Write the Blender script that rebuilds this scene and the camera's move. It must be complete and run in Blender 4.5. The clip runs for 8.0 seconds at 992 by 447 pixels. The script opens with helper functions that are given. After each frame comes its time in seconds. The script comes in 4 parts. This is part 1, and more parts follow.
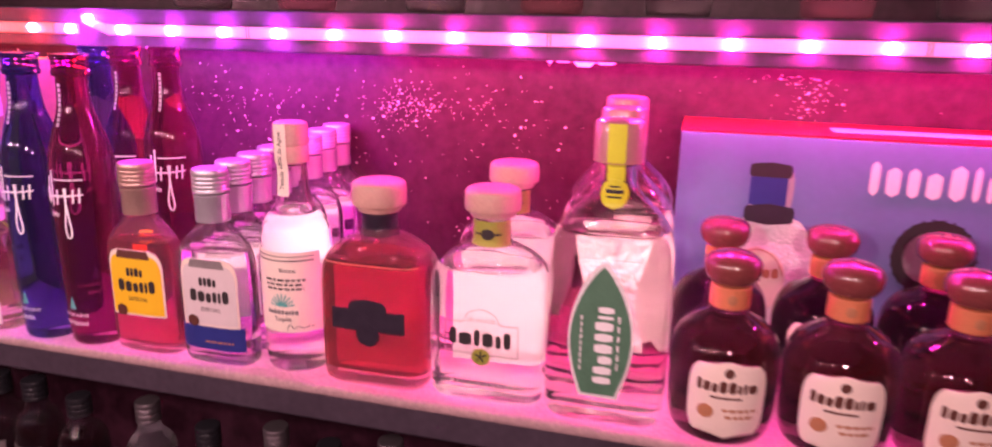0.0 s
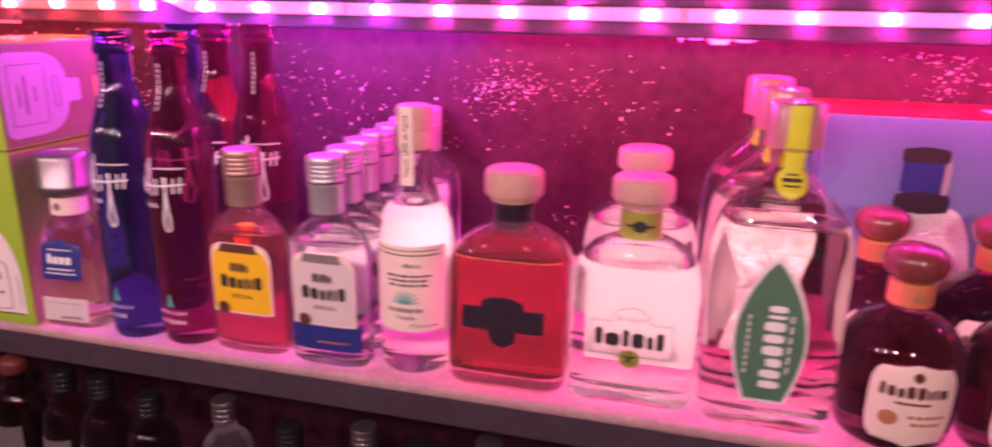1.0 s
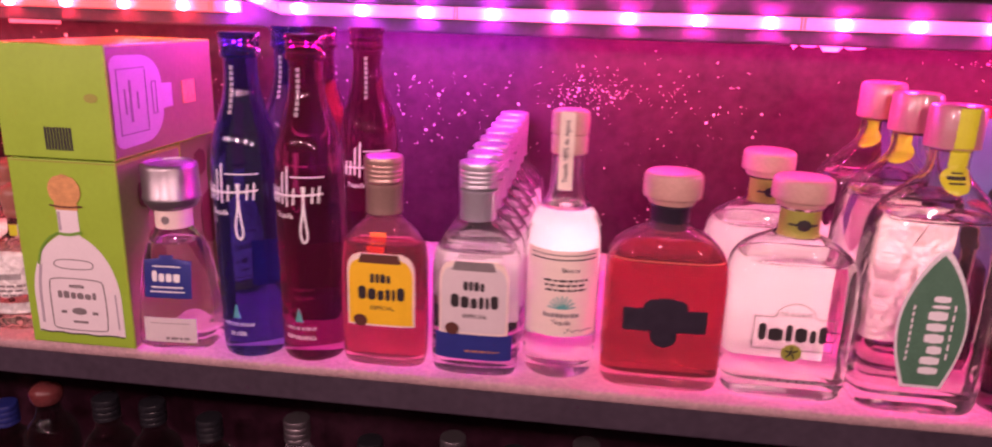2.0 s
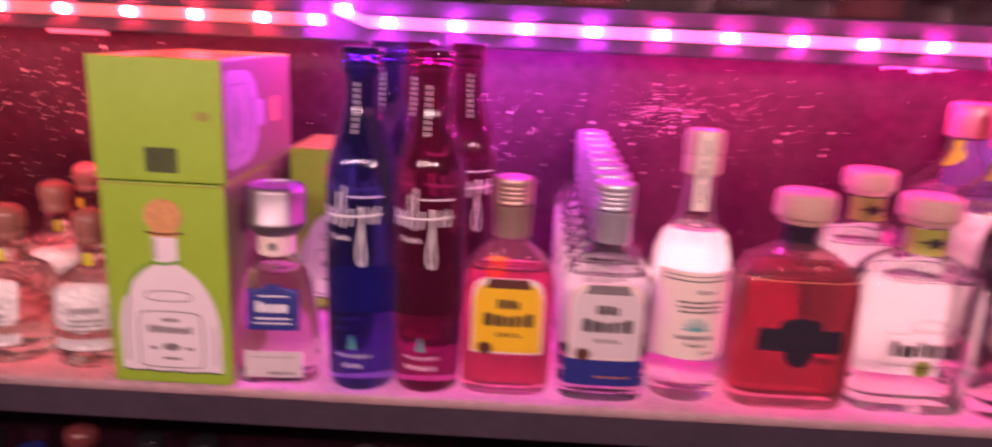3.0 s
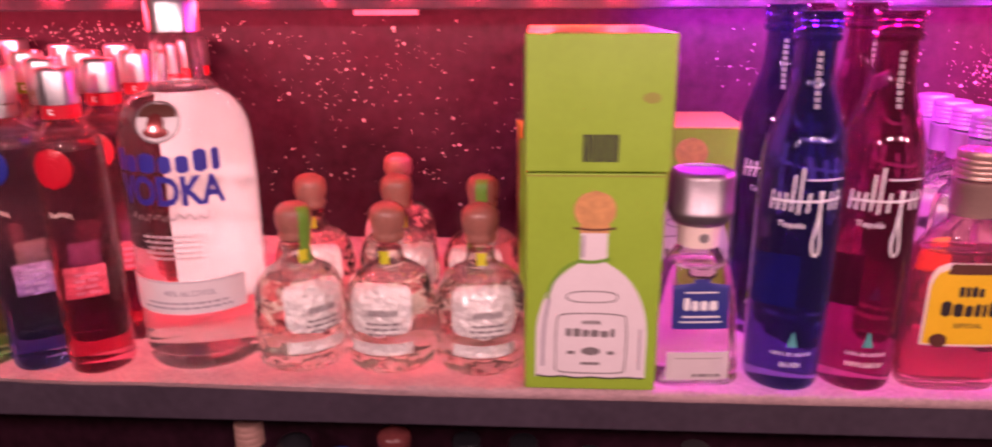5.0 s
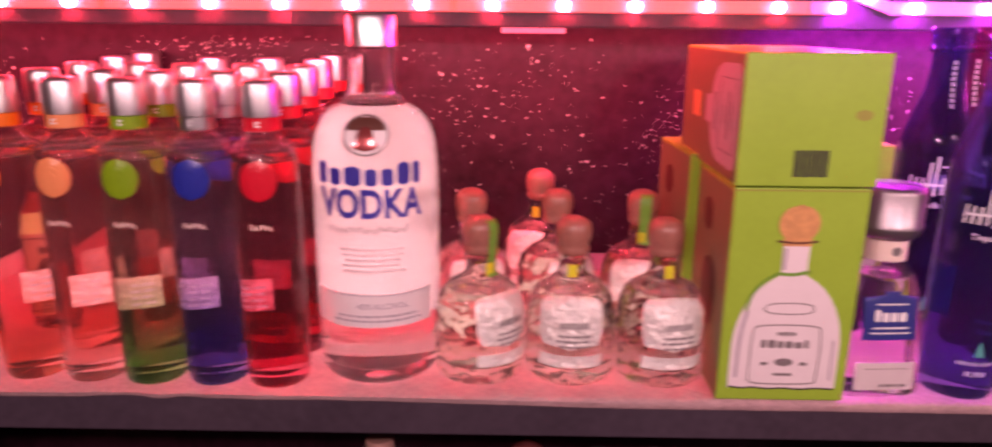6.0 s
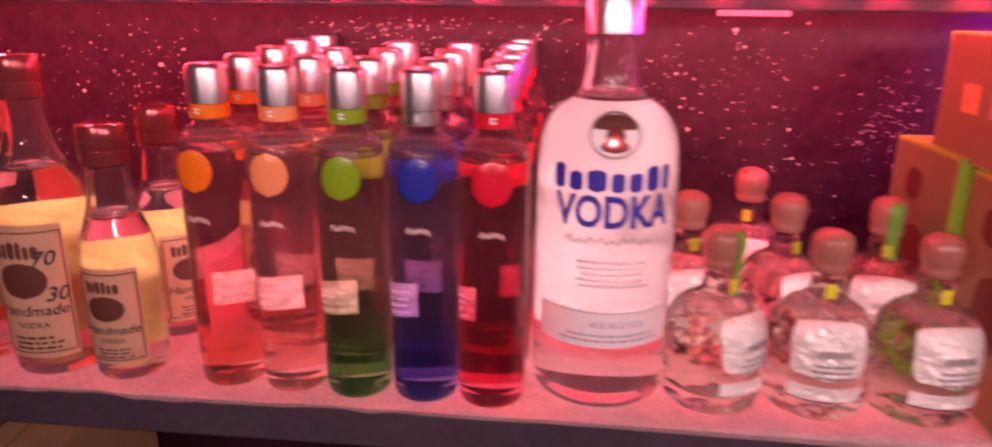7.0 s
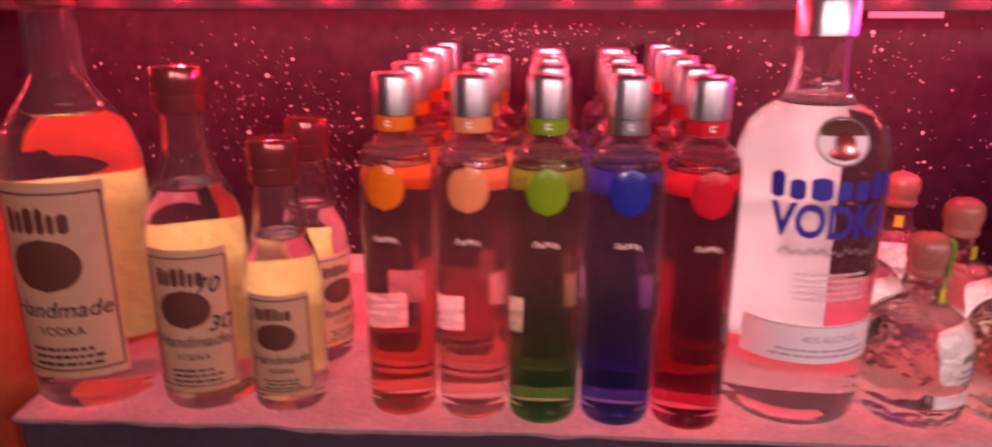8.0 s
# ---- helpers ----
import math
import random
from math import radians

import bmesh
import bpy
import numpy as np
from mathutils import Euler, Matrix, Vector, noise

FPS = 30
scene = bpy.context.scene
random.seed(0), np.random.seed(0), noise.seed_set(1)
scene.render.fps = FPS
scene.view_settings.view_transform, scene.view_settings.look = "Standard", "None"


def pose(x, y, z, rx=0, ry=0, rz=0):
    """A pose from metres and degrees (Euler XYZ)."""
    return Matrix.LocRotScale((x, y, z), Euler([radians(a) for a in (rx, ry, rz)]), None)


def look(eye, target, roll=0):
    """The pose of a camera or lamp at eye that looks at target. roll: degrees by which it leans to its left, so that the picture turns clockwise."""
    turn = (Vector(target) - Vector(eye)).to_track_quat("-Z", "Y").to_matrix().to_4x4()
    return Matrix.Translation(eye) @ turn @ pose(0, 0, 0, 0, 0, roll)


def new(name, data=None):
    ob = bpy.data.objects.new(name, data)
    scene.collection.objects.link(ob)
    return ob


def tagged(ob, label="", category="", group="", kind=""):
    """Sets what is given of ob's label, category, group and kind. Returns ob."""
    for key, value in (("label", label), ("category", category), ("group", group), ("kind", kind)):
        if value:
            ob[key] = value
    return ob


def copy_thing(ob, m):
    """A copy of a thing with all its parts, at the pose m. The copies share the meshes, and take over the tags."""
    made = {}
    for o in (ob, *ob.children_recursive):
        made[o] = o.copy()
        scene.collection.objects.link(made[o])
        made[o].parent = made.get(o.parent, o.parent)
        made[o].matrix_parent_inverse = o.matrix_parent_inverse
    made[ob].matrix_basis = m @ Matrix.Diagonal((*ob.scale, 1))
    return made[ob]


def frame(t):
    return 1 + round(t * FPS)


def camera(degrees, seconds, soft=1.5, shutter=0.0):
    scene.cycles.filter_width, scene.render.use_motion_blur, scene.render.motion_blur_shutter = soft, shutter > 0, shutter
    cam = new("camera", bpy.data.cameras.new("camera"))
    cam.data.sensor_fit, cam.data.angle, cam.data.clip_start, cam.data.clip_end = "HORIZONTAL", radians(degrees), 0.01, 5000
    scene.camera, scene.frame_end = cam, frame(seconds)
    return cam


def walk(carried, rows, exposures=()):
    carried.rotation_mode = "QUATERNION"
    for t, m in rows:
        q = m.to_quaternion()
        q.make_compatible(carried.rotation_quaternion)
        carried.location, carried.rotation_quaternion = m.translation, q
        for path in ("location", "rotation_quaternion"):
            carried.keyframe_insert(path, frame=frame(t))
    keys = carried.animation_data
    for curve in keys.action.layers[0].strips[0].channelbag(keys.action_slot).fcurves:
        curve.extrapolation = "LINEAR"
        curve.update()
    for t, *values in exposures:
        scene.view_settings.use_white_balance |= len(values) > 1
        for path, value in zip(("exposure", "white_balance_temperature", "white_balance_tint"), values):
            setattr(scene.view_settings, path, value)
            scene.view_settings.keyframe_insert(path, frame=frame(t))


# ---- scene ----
cam = camera(67.9, 8.0, soft=2.0, shutter=0.8)
PATH = [
    (0, (0.012, 0.008, 1.445), (-0.493, 1.871, 0.921), 1.1),
    (0.5, (-0.057, 0.049, 1.439), (-0.531, 1.922, 0.921), 0.9),
    (1, (-0.132, 0.025, 1.435), (-0.622, 1.88, 0.868), 1.0),
    (1.5, (-0.236, -0.002, 1.436), (-0.609, 1.889, 0.902), 1.1),
    (1.7, (-0.286, -0.012, 1.434), (-0.623, 1.883, 0.889), 1.1),
    (2.8, (-0.526, -0.029, 1.418), (-0.49, 1.902, 0.897), 3.9),
    (3, (-0.553, -0.015, 1.423), (-0.591, 1.921, 0.924), 2.6),
    (3.5, (-0.626, 0.015, 1.415), (-0.794, 1.926, 0.85), 0.8),
    (4, (-0.696, 0.051, 1.413), (-0.868, 1.96, 0.844), 0.4),
    (4.5, (-0.785, 0.05, 1.409), (-0.988, 1.953, 0.826), 1.1),
    (4.7, (-0.839, 0.044, 1.415), (-1.006, 1.948, 0.828), 0.3),
    (5.8, (-1.065, 0.022, 1.414), (-1.093, 1.95, 0.883), 0.5),
    (6, (-1.107, 0.018, 1.412), (-1.132, 1.948, 0.885), 0.5),
    (6.5, (-1.18, 0.03, 1.413), (-1.215, 1.953, 0.864), 1.8),
    (7, (-1.259, 0.084, 1.418), (-1.444, 1.985, 0.826), 0.6),
    (7.5, (-1.34, 0.103, 1.411), (-1.514, 2.004, 0.815), 1.1),
    (8, (-1.443, 0.101, 1.413), (-1.54, 2.015, 0.842), 0.1),
]
walk(cam, [(t, look(eye, target, roll)) for t, eye, target, roll in PATH],
     [(0, 0.36), (0.5, 0.32), (1.0, 0.1), (1.5, 0.02), (3.0, 0.02), (3.5, 0.2), (4.0, 0.2), (6.0, 0.1), (7.0, 0.1), (8.0, -0.08)])

# ---------------------------------------------------------------- world and lights
world = bpy.data.worlds.new("world")
scene.world = world
world.use_nodes = True
world.node_tree.nodes["Background"].inputs["Color"].default_value = (0.02, 0.008, 0.012, 1)
world.node_tree.nodes["Background"].inputs["Strength"].default_value = 0.3


def area(name, eye, target, sx, sy, watts, colour, spread=180.0):
    la = bpy.data.lights.new(name, "AREA")
    la.shape, la.size, la.size_y, la.energy, la.color = "RECTANGLE", sx, sy, watts, colour
    la.spread = radians(spread)
    ob = new(name, la)
    ob.matrix_world = look(eye, target)
    return ob


PINK, VIOLET, RED = (1.0, 0.025, 0.34), (0.74, 0.03, 0.85), (1.0, 0.08, 0.15)
area("strip_light_pink", (0.05, 0.80, 1.399), (0.05, 0.92, 1.30), 0.95, 0.012, 5.0, PINK, 140)
area("strip_light_violet", (-0.60, 0.80, 1.399), (-0.60, 0.92, 1.30), 0.34, 0.012, 2.3, VIOLET, 140)
area("strip_light_red", (-1.42, 0.80, 1.399), (-1.42, 0.92, 1.30), 1.22, 0.012, 3.2, RED, 140)
# unseen still lamps standing in for the torch carried beside the camera
for x in (-1.62, -1.17, -0.72, -0.27, 0.18):
    area("torch_stand_in", (x, -0.14, 1.56), (x, 0.70, 1.22), 0.06, 0.05, 2.9, (1.0, 0.58, 0.62))

# ---------------------------------------------------------------- materials


def nodes_of(name):
    m = bpy.data.materials.new(name)
    m.use_nodes = True
    nt = m.node_tree
    return m, nt, nt.nodes["Principled BSDF"]


def paint(name, c, rough=0.5, var=0.15, scale=40.0, bump=0.1, metal=0.0, coat=0.0, stains=0.0, dist=0.002):
    """Opaque surface with grain and larger stains."""
    m, nt, bs = nodes_of(name)
    co = nt.nodes.new("ShaderNodeTexCoord")
    n1, n2 = nt.nodes.new("ShaderNodeTexNoise"), nt.nodes.new("ShaderNodeTexNoise")
    n1.inputs["Scale"].default_value, n2.inputs["Scale"].default_value = scale * 8, scale
    n1.inputs["Detail"].default_value = n2.inputs["Detail"].default_value = 4
    ad = nt.nodes.new("ShaderNodeMath")
    ad.operation = "ADD"
    ramp = nt.nodes.new("ShaderNodeMapRange")
    ramp.inputs["From Min"].default_value, ramp.inputs["From Max"].default_value = 0.6, 1.4
    mix = nt.nodes.new("ShaderNodeMix")
    mix.data_type = "RGBA"
    lo = [max(0.0, v * (1 - var - stains)) for v in c]
    hi = [min(1.0, v * (1 + var)) for v in c]
    mix.inputs["A"].default_value, mix.inputs["B"].default_value = (*lo, 1), (*hi, 1)
    for n in (n1, n2):
        nt.links.new(co.outputs["Object"], n.inputs["Vector"])
    nt.links.new(n1.outputs["Fac"], ad.inputs[0])
    nt.links.new(n2.outputs["Fac"], ad.inputs[1])
    nt.links.new(ad.outputs[0], ramp.inputs["Value"])
    nt.links.new(ramp.outputs[0], mix.inputs["Factor"])
    nt.links.new(mix.outputs["Result"], bs.inputs["Base Color"])
    rr = nt.nodes.new("ShaderNodeMapRange")
    rr.inputs["To Min"].default_value, rr.inputs["To Max"].default_value = rough * 0.8, min(1.0, rough * 1.2)
    nt.links.new(n2.outputs["Fac"], rr.inputs["Value"])
    nt.links.new(rr.outputs[0], bs.inputs["Roughness"])
    bs.inputs["Metallic"].default_value = metal
    bs.inputs["Coat Weight"].default_value = coat
    if bump:
        b = nt.nodes.new("ShaderNodeBump")
        b.inputs["Strength"].default_value, b.inputs["Distance"].default_value = bump, dist
        nt.links.new(ad.outputs[0], b.inputs["Height"])
        nt.links.new(b.outputs[0], bs.inputs["Normal"])
    return m


def glass(name, c, rough=0.02, ior=1.42, ripple=0.04, scale=25.0, low=None, split=0.06, blend=0.05, veil=0.0):
    """Bottle glass filled with its drink; low: the tint of the lower part, up to the height split; veil: pale haze
    painted into the glass.
    """
    m, nt, bs = nodes_of(name)
    bs.inputs["Transmission Weight"].default_value = 1.0 - veil
    bs.inputs["IOR"].default_value = ior
    bs.inputs["Roughness"].default_value = rough
    bs.inputs["Base Color"].default_value = (*c, 1)
    if ior > 1:
        # pale sheen painted on the outside to lift the darks like lens haze
        bs.inputs["Sheen Weight"].default_value, bs.inputs["Sheen Roughness"].default_value = 0.05, 0.6
    co = nt.nodes.new("ShaderNodeTexCoord")
    if low:
        sep = nt.nodes.new("ShaderNodeSeparateXYZ")
        nt.links.new(co.outputs["Object"], sep.inputs[0])
        mr = nt.nodes.new("ShaderNodeMapRange")
        mr.inputs["From Min"].default_value, mr.inputs["From Max"].default_value = split - blend, split + blend
        nt.links.new(sep.outputs["Z"], mr.inputs["Value"])
        mix = nt.nodes.new("ShaderNodeMix")
        mix.data_type = "RGBA"
        mix.inputs["A"].default_value, mix.inputs["B"].default_value = (*low, 1), (*c, 1)
        nt.links.new(mr.outputs[0], mix.inputs["Factor"])
        nt.links.new(mix.outputs["Result"], bs.inputs["Base Color"])
    n = nt.nodes.new("ShaderNodeTexNoise")
    n.inputs["Scale"].default_value, n.inputs["Detail"].default_value = scale, 2
    nt.links.new(co.outputs["Object"], n.inputs["Vector"])
    b = nt.nodes.new("ShaderNodeBump")
    b.inputs["Strength"].default_value, b.inputs["Distance"].default_value = ripple, 0.01
    nt.links.new(n.outputs["Fac"], b.inputs["Height"])
    nt.links.new(b.outputs[0], bs.inputs["Normal"])
    return m


def glow(name, c, strength):
    m, nt, bs = nodes_of(name)
    bs.inputs["Base Color"].default_value = (*c, 1)
    bs.inputs["Emission Color"].default_value = (*c, 1)
    bs.inputs["Emission Strength"].default_value = strength
    return m


M = {
    "wall": paint("black_wall_paint", (0.04, 0.012, 0.023), 0.42, 0.35, 9, 0.1, stains=0.2),
    "board": paint("black_board", (0.06, 0.046, 0.064), 0.55, 0.2, 14, 0.08),
    "room": paint("dark_room_paint", (0.2, 0.14, 0.16), 0.8, 0.3, 4, 0.1),
    "felt": paint("pale_shelf_liner", (0.52, 0.35, 0.36), 0.9, 0.12, 30, 0.6, stains=0.2),
    "fleck": paint("pale_paint_chip", (0.72, 0.6, 0.58), 0.6, 0.2, 90, 0.1),
    "paper": paint("cream_label_paper", (0.84, 0.72, 0.62), 0.6, 0.05, 60, 0.05),
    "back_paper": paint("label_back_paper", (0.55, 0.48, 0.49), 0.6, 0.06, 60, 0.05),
    "white": paint("white_label_paper", (0.66, 0.6, 0.6), 0.55, 0.04, 60, 0.05),
    "kraft": paint("tan_label_paper", (0.5, 0.31, 0.19), 0.7, 0.08, 60, 0.08),
    "copper_cap": paint("copper_cap", (0.3, 0.06, 0.06), 0.2, 0.1, 60, 0.05, metal=0.5, coat=0.6),
    "kraft_back": paint("yellow_label_back", (0.68, 0.51, 0.17), 0.34, 0.1, 12, 0.5, metal=0.3, dist=0.006),
    "yellow": paint("yellow_label_paper", (0.85, 0.54, 0.02), 0.5, 0.05, 60, 0.05),
    "lime": paint("lime_printed_card", (0.31, 0.52, 0.045), 0.42, 0.06, 20, 0.06),
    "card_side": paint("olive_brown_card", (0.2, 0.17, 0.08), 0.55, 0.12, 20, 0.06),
    "card": paint("brown_cardboard", (0.32, 0.19, 0.09), 0.8, 0.15, 30, 0.1),
    "bluecard": paint("blue_printed_card", (0.15, 0.21, 0.42), 0.5, 0.06, 14, 0.05),
    "redcard": paint("orange_card", (0.55, 0.13, 0.05), 0.7, 0.15, 14, 0.1),
    "ink": paint("dark_ink", (0.025, 0.02, 0.022), 0.6, 0.2, 60, 0.0),
    "grey_ink": paint("grey_ink", (0.2, 0.18, 0.18), 0.6, 0.2, 60, 0.0),
    "band_paper": paint("pale_band_print", (0.8, 0.75, 0.75), 0.5, 0.04, 60, 0.05),
    "pale_print": paint("pale_grey_print", (0.42, 0.39, 0.4), 0.5, 0.08, 40, 0.03),
    "faint_ink": paint("faint_grey_ink", (0.42, 0.38, 0.42), 0.6, 0.1, 60, 0.0),
    "blue_ink": paint("blue_ink", (0.03, 0.025, 0.3), 0.45, 0.1, 60, 0.0),
    "white_ink": paint("white_ink", (0.85, 0.85, 0.85), 0.45, 0.05, 60, 0.0),
    "brown_ink": paint("brown_ink", (0.1, 0.03, 0.02), 0.6, 0.15, 60, 0.0),
    "copper_ink": paint("copper_ink", (0.45, 0.2, 0.1), 0.5, 0.15, 60, 0.0),
    "teal_ink": paint("teal_ink", (0.1, 0.4, 0.36), 0.5, 0.1, 60, 0.0),
    "green_label": paint("green_label_film", (0.09, 0.21, 0.13), 0.4, 0.15, 60, 0.05),
    "olive": paint("olive_label", (0.3, 0.32, 0.05), 0.5, 0.1, 60, 0.05),
    "seal": paint("yellow_green_seal", (0.65, 0.68, 0.03), 0.45, 0.08, 60, 0.05),
    "blue_label": paint("blue_label", (0.025, 0.035, 0.22), 0.45, 0.1, 60, 0.05),
    "dark_label": paint("black_label", (0.022, 0.015, 0.03), 0.5, 0.2, 60, 0.1),
    "foil": paint("silver_foil", (0.93, 0.93, 0.93), 0.3, 0.05, 30, 0.6, metal=0.2),
    "crumpled": paint("crumpled_silver_paper", (0.97, 0.96, 0.9), 0.26, 0.04, 13, 1.0, metal=0.25, coat=0.6, dist=0.008),
    "chrome": paint("brushed_silver_cap", (0.66, 0.65, 0.66), 0.3, 0.05, 60, 0.05, metal=0.95),
    "dull_cap": paint("dull_silver_cap", (0.34, 0.31, 0.33), 0.36, 0.08, 60, 0.08, metal=0.85),
    "steel": paint("grey_metal_cap", (0.55, 0.52, 0.58), 0.34, 0.06, 60, 0.06, metal=0.55),
    "bronze": paint("bronze_cap", (0.5, 0.33, 0.28), 0.34, 0.08, 60, 0.06, metal=0.55),
    "wood": paint("pale_wood_cap", (0.56, 0.34, 0.28), 0.5, 0.1, 40, 0.1, coat=0.2),
    "rose_cap": paint("rose_stopper", (0.46, 0.22, 0.22), 0.3, 0.1, 40, 0.06, coat=0.5),
    "cork": paint("cork_knob", (0.33, 0.14, 0.105), 0.28, 0.15, 40, 0.1, coat=0.6),
    "cork_print": paint("printed_cork", (0.62, 0.33, 0.12), 0.6, 0.3, 120, 0.0),
    "knob": paint("brown_wood_knob", (0.2, 0.05, 0.05), 0.25, 0.2, 40, 0.06, coat=0.8),
    "collar": paint("orange_neck_band", (0.6, 0.2, 0.09), 0.55, 0.08, 60, 0.05),
    "black_plastic": paint("black_plastic", (0.02, 0.02, 0.025), 0.3, 0.1, 60, 0.02),
    "green_ribbon": paint("green_ribbon", (0.16, 0.36, 0.04), 0.5, 0.1, 60, 0.05),
    "orange": paint("orange_plastic", (0.8, 0.18, 0.01), 0.3, 0.05, 60, 0.02, coat=0.4),
    "peach": paint("peach_plastic", (0.8, 0.3, 0.12), 0.3, 0.05, 60, 0.02, coat=0.4),
    "apple": paint("apple_green_plastic", (0.2, 0.36, 0.01), 0.3, 0.05, 60, 0.02, coat=0.4),
    "cobalt": paint("cobalt_plastic", (0.02, 0.03, 0.3), 0.3, 0.05, 60, 0.02, coat=0.4),
    "berry": paint("berry_red_plastic", (0.6, 0.01, 0.03), 0.3, 0.05, 60, 0.02, coat=0.4),
    "clear": glass("clear_glass", (0.97, 0.95, 0.945), veil=0.006),
    "clear_thick": glass("thick_clear_glass", (0.86, 0.76, 0.75), 0.02, 1.46, 0.12, 30),
    "clear_rough": glass("crinkled_clear_glass", (0.8, 0.81, 0.72), 0.02, 1.47, 0.9, 34),
    "amber": glass("red_amber_glass", (0.66, 0.27, 0.33), veil=0.09),
    "gold_drink": glass("golden_drink_glass", (0.84, 0.34, 0.48), veil=0.08),
    "brown_glass": glass("dark_brown_glass", (0.07, 0.014, 0.03), veil=0.05),
    "blue_glass": glass("cobalt_blue_glass", (0.06, 0.052, 0.26), veil=0.08),
    "wine_glass": glass("wine_red_glass", (0.27, 0.026, 0.11), veil=0.08),
    "pinkish": glass("faintly_pink_glass", (0.86, 0.76, 0.74)),
    "g_orange": glass("clear_to_orange_glass", (0.76, 0.4, 0.42), rough=0.04, veil=0.02, low=(0.64, 0.18, 0.14), split=0.065),
    "g_peach": glass("clear_to_peach_glass", (0.78, 0.42, 0.44), rough=0.04, veil=0.02, low=(0.76, 0.38, 0.36), split=0.065),
    "g_apple": glass("clear_to_green_glass", (0.66, 0.4, 0.38), rough=0.04, veil=0.02, low=(0.08, 0.3, 0.05), split=0.065),
    "g_cobalt": glass("clear_to_blue_glass", (0.56, 0.34, 0.48), rough=0.04, veil=0.02, low=(0.06, 0.06, 0.36), split=0.075),
    "g_berry": glass("clear_to_red_glass", (0.64, 0.22, 0.3), rough=0.04, veil=0.02, low=(0.5, 0.03, 0.08), split=0.09),
    "drink": glass("clear_drink", (0.985, 0.97, 0.96), 0.0, 0.925, 0.0),
    "drink_red": glass("red_amber_drink", (0.5, 0.1, 0.14), 0.0, 0.925, 0.0),
    "drink_gold": glass("golden_drink", (0.58, 0.12, 0.22), 0.0, 0.925, 0.0),
    "air": glass("neck_air", (0.99, 0.99, 0.99), 0.0, 0.7, 0.0),
    "led_strip": glow("glowing_pink_sleeve", (1.0, 0.3, 0.6), 0.42),
    "led_strip_red": glow("glowing_red_sleeve", (1.0, 0.2, 0.2), 0.4),
    "led_pink": glow("pink_diode", (1.0, 0.025, 0.5), 720.0),
    "led_violet": glow("violet_diode", (0.78, 0.03, 0.95), 720.0),
    "led_red": glow("red_diode", (1.0, 0.035, 0.07), 480.0),
}
for k in ("wall", "board", "room"):
    M[k].node_tree.nodes["Principled BSDF"].inputs["Specular IOR Level"].default_value = 0.18
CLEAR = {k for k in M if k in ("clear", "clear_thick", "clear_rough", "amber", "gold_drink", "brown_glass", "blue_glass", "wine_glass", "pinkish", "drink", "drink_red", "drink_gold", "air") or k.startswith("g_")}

# ---------------------------------------------------------------- building helpers


def thing(name, at, label, category, group="", kind="", turn=0.0):
    ob = new(name)
    ob.matrix_world = pose(*at, 0, 0, turn)
    ob.empty_display_size = 0.02
    return tagged(ob, label, category, group, kind)


def mesh_of(name, bm, key, smooth=True):
    me = bpy.data.meshes.new(name)
    bmesh.ops.recalc_face_normals(bm, faces=bm.faces)
    for f in bm.faces:
        f.smooth = smooth
    if smooth:
        for e in bm.edges:
            if len(e.link_faces) == 2 and e.calc_face_angle(0.0) > 0.75:
                e.smooth = False
    bm.to_mesh(me)
    bm.free()
    me.materials.append(M[key])
    return me


def part(name, bm, key, parent, label="", smooth=True):
    ob = new(name, mesh_of(name, bm, key, smooth))
    ob.parent = parent
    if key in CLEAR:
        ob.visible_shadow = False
    return tagged(ob, label, kind="stuff" if "print" in name else "")


def solid(name, bm, key, label, category, kind="", group="", at=(0, 0, 0), smooth=False):
    ob = new(name, mesh_of(name, bm, key, smooth))
    ob.location = at
    return tagged(ob, label, category, group, kind)


def chaikin(rows, times=2):
    for _ in range(times):
        out = [rows[0]]
        for a, b in zip(rows, rows[1:]):
            out.append(tuple(0.75 * p + 0.25 * q for p, q in zip(a, b)))
            out.append(tuple(0.25 * p + 0.75 * q for p, q in zip(a, b)))
        out.append(rows[-1])
        rows = out
    return rows


def rnd(*rows):
    """Rows of height and radius for a round outline."""
    return [(z, r, r, 2.0) for z, r in rows]


class Form:
    """An outline lofted upwards: rows of height, half width, half depth, squareness."""

    def __init__(self, rows, smooth=2):
        self.rows = chaikin(rows, smooth) if smooth else rows
        self.z = [r[0] for r in self.rows]

    def at(self, z):
        return [float(np.interp(z, self.z, [r[i] for r in self.rows])) for i in (1, 2, 3)]

    def bm(self, seg=40):
        bm = bmesh.new()
        rings = []
        for z, hx, hy, n in self.rows:
            ring = []
            for i in range(seg):
                a = 2 * math.pi * (i + 0.5) / seg
                c, s = math.cos(a), math.sin(a)
                ring.append(bm.verts.new((hx * math.copysign(abs(c) ** (2 / n), c), hy * math.copysign(abs(s) ** (2 / n), s), z)))
            rings.append(ring)
        for a, b in zip(rings, rings[1:]):
            for i in range(seg):
                bm.faces.new((a[i], a[(i + 1) % seg], b[(i + 1) % seg], b[i]))
        bm.faces.new(list(reversed(rings[0])))
        bm.faces.new(rings[-1])
        return bm

    def to(self, u, z, off=0.0, back=False):
        hx, hy, n = self.at(z)
        if abs(hx - hy) < 0.002 and n < 2.3:
            a = u / max(hx, 0.004)
            x, y = (hx + off) * math.sin(a), -(hx + off) * math.cos(a)
        else:
            t = min(abs(u) / hx, 0.995)
            x, y = u, -hy * (1 - t ** n) ** (1 / n) - off
        return (-x, -y, z) if back else (x, y, z)


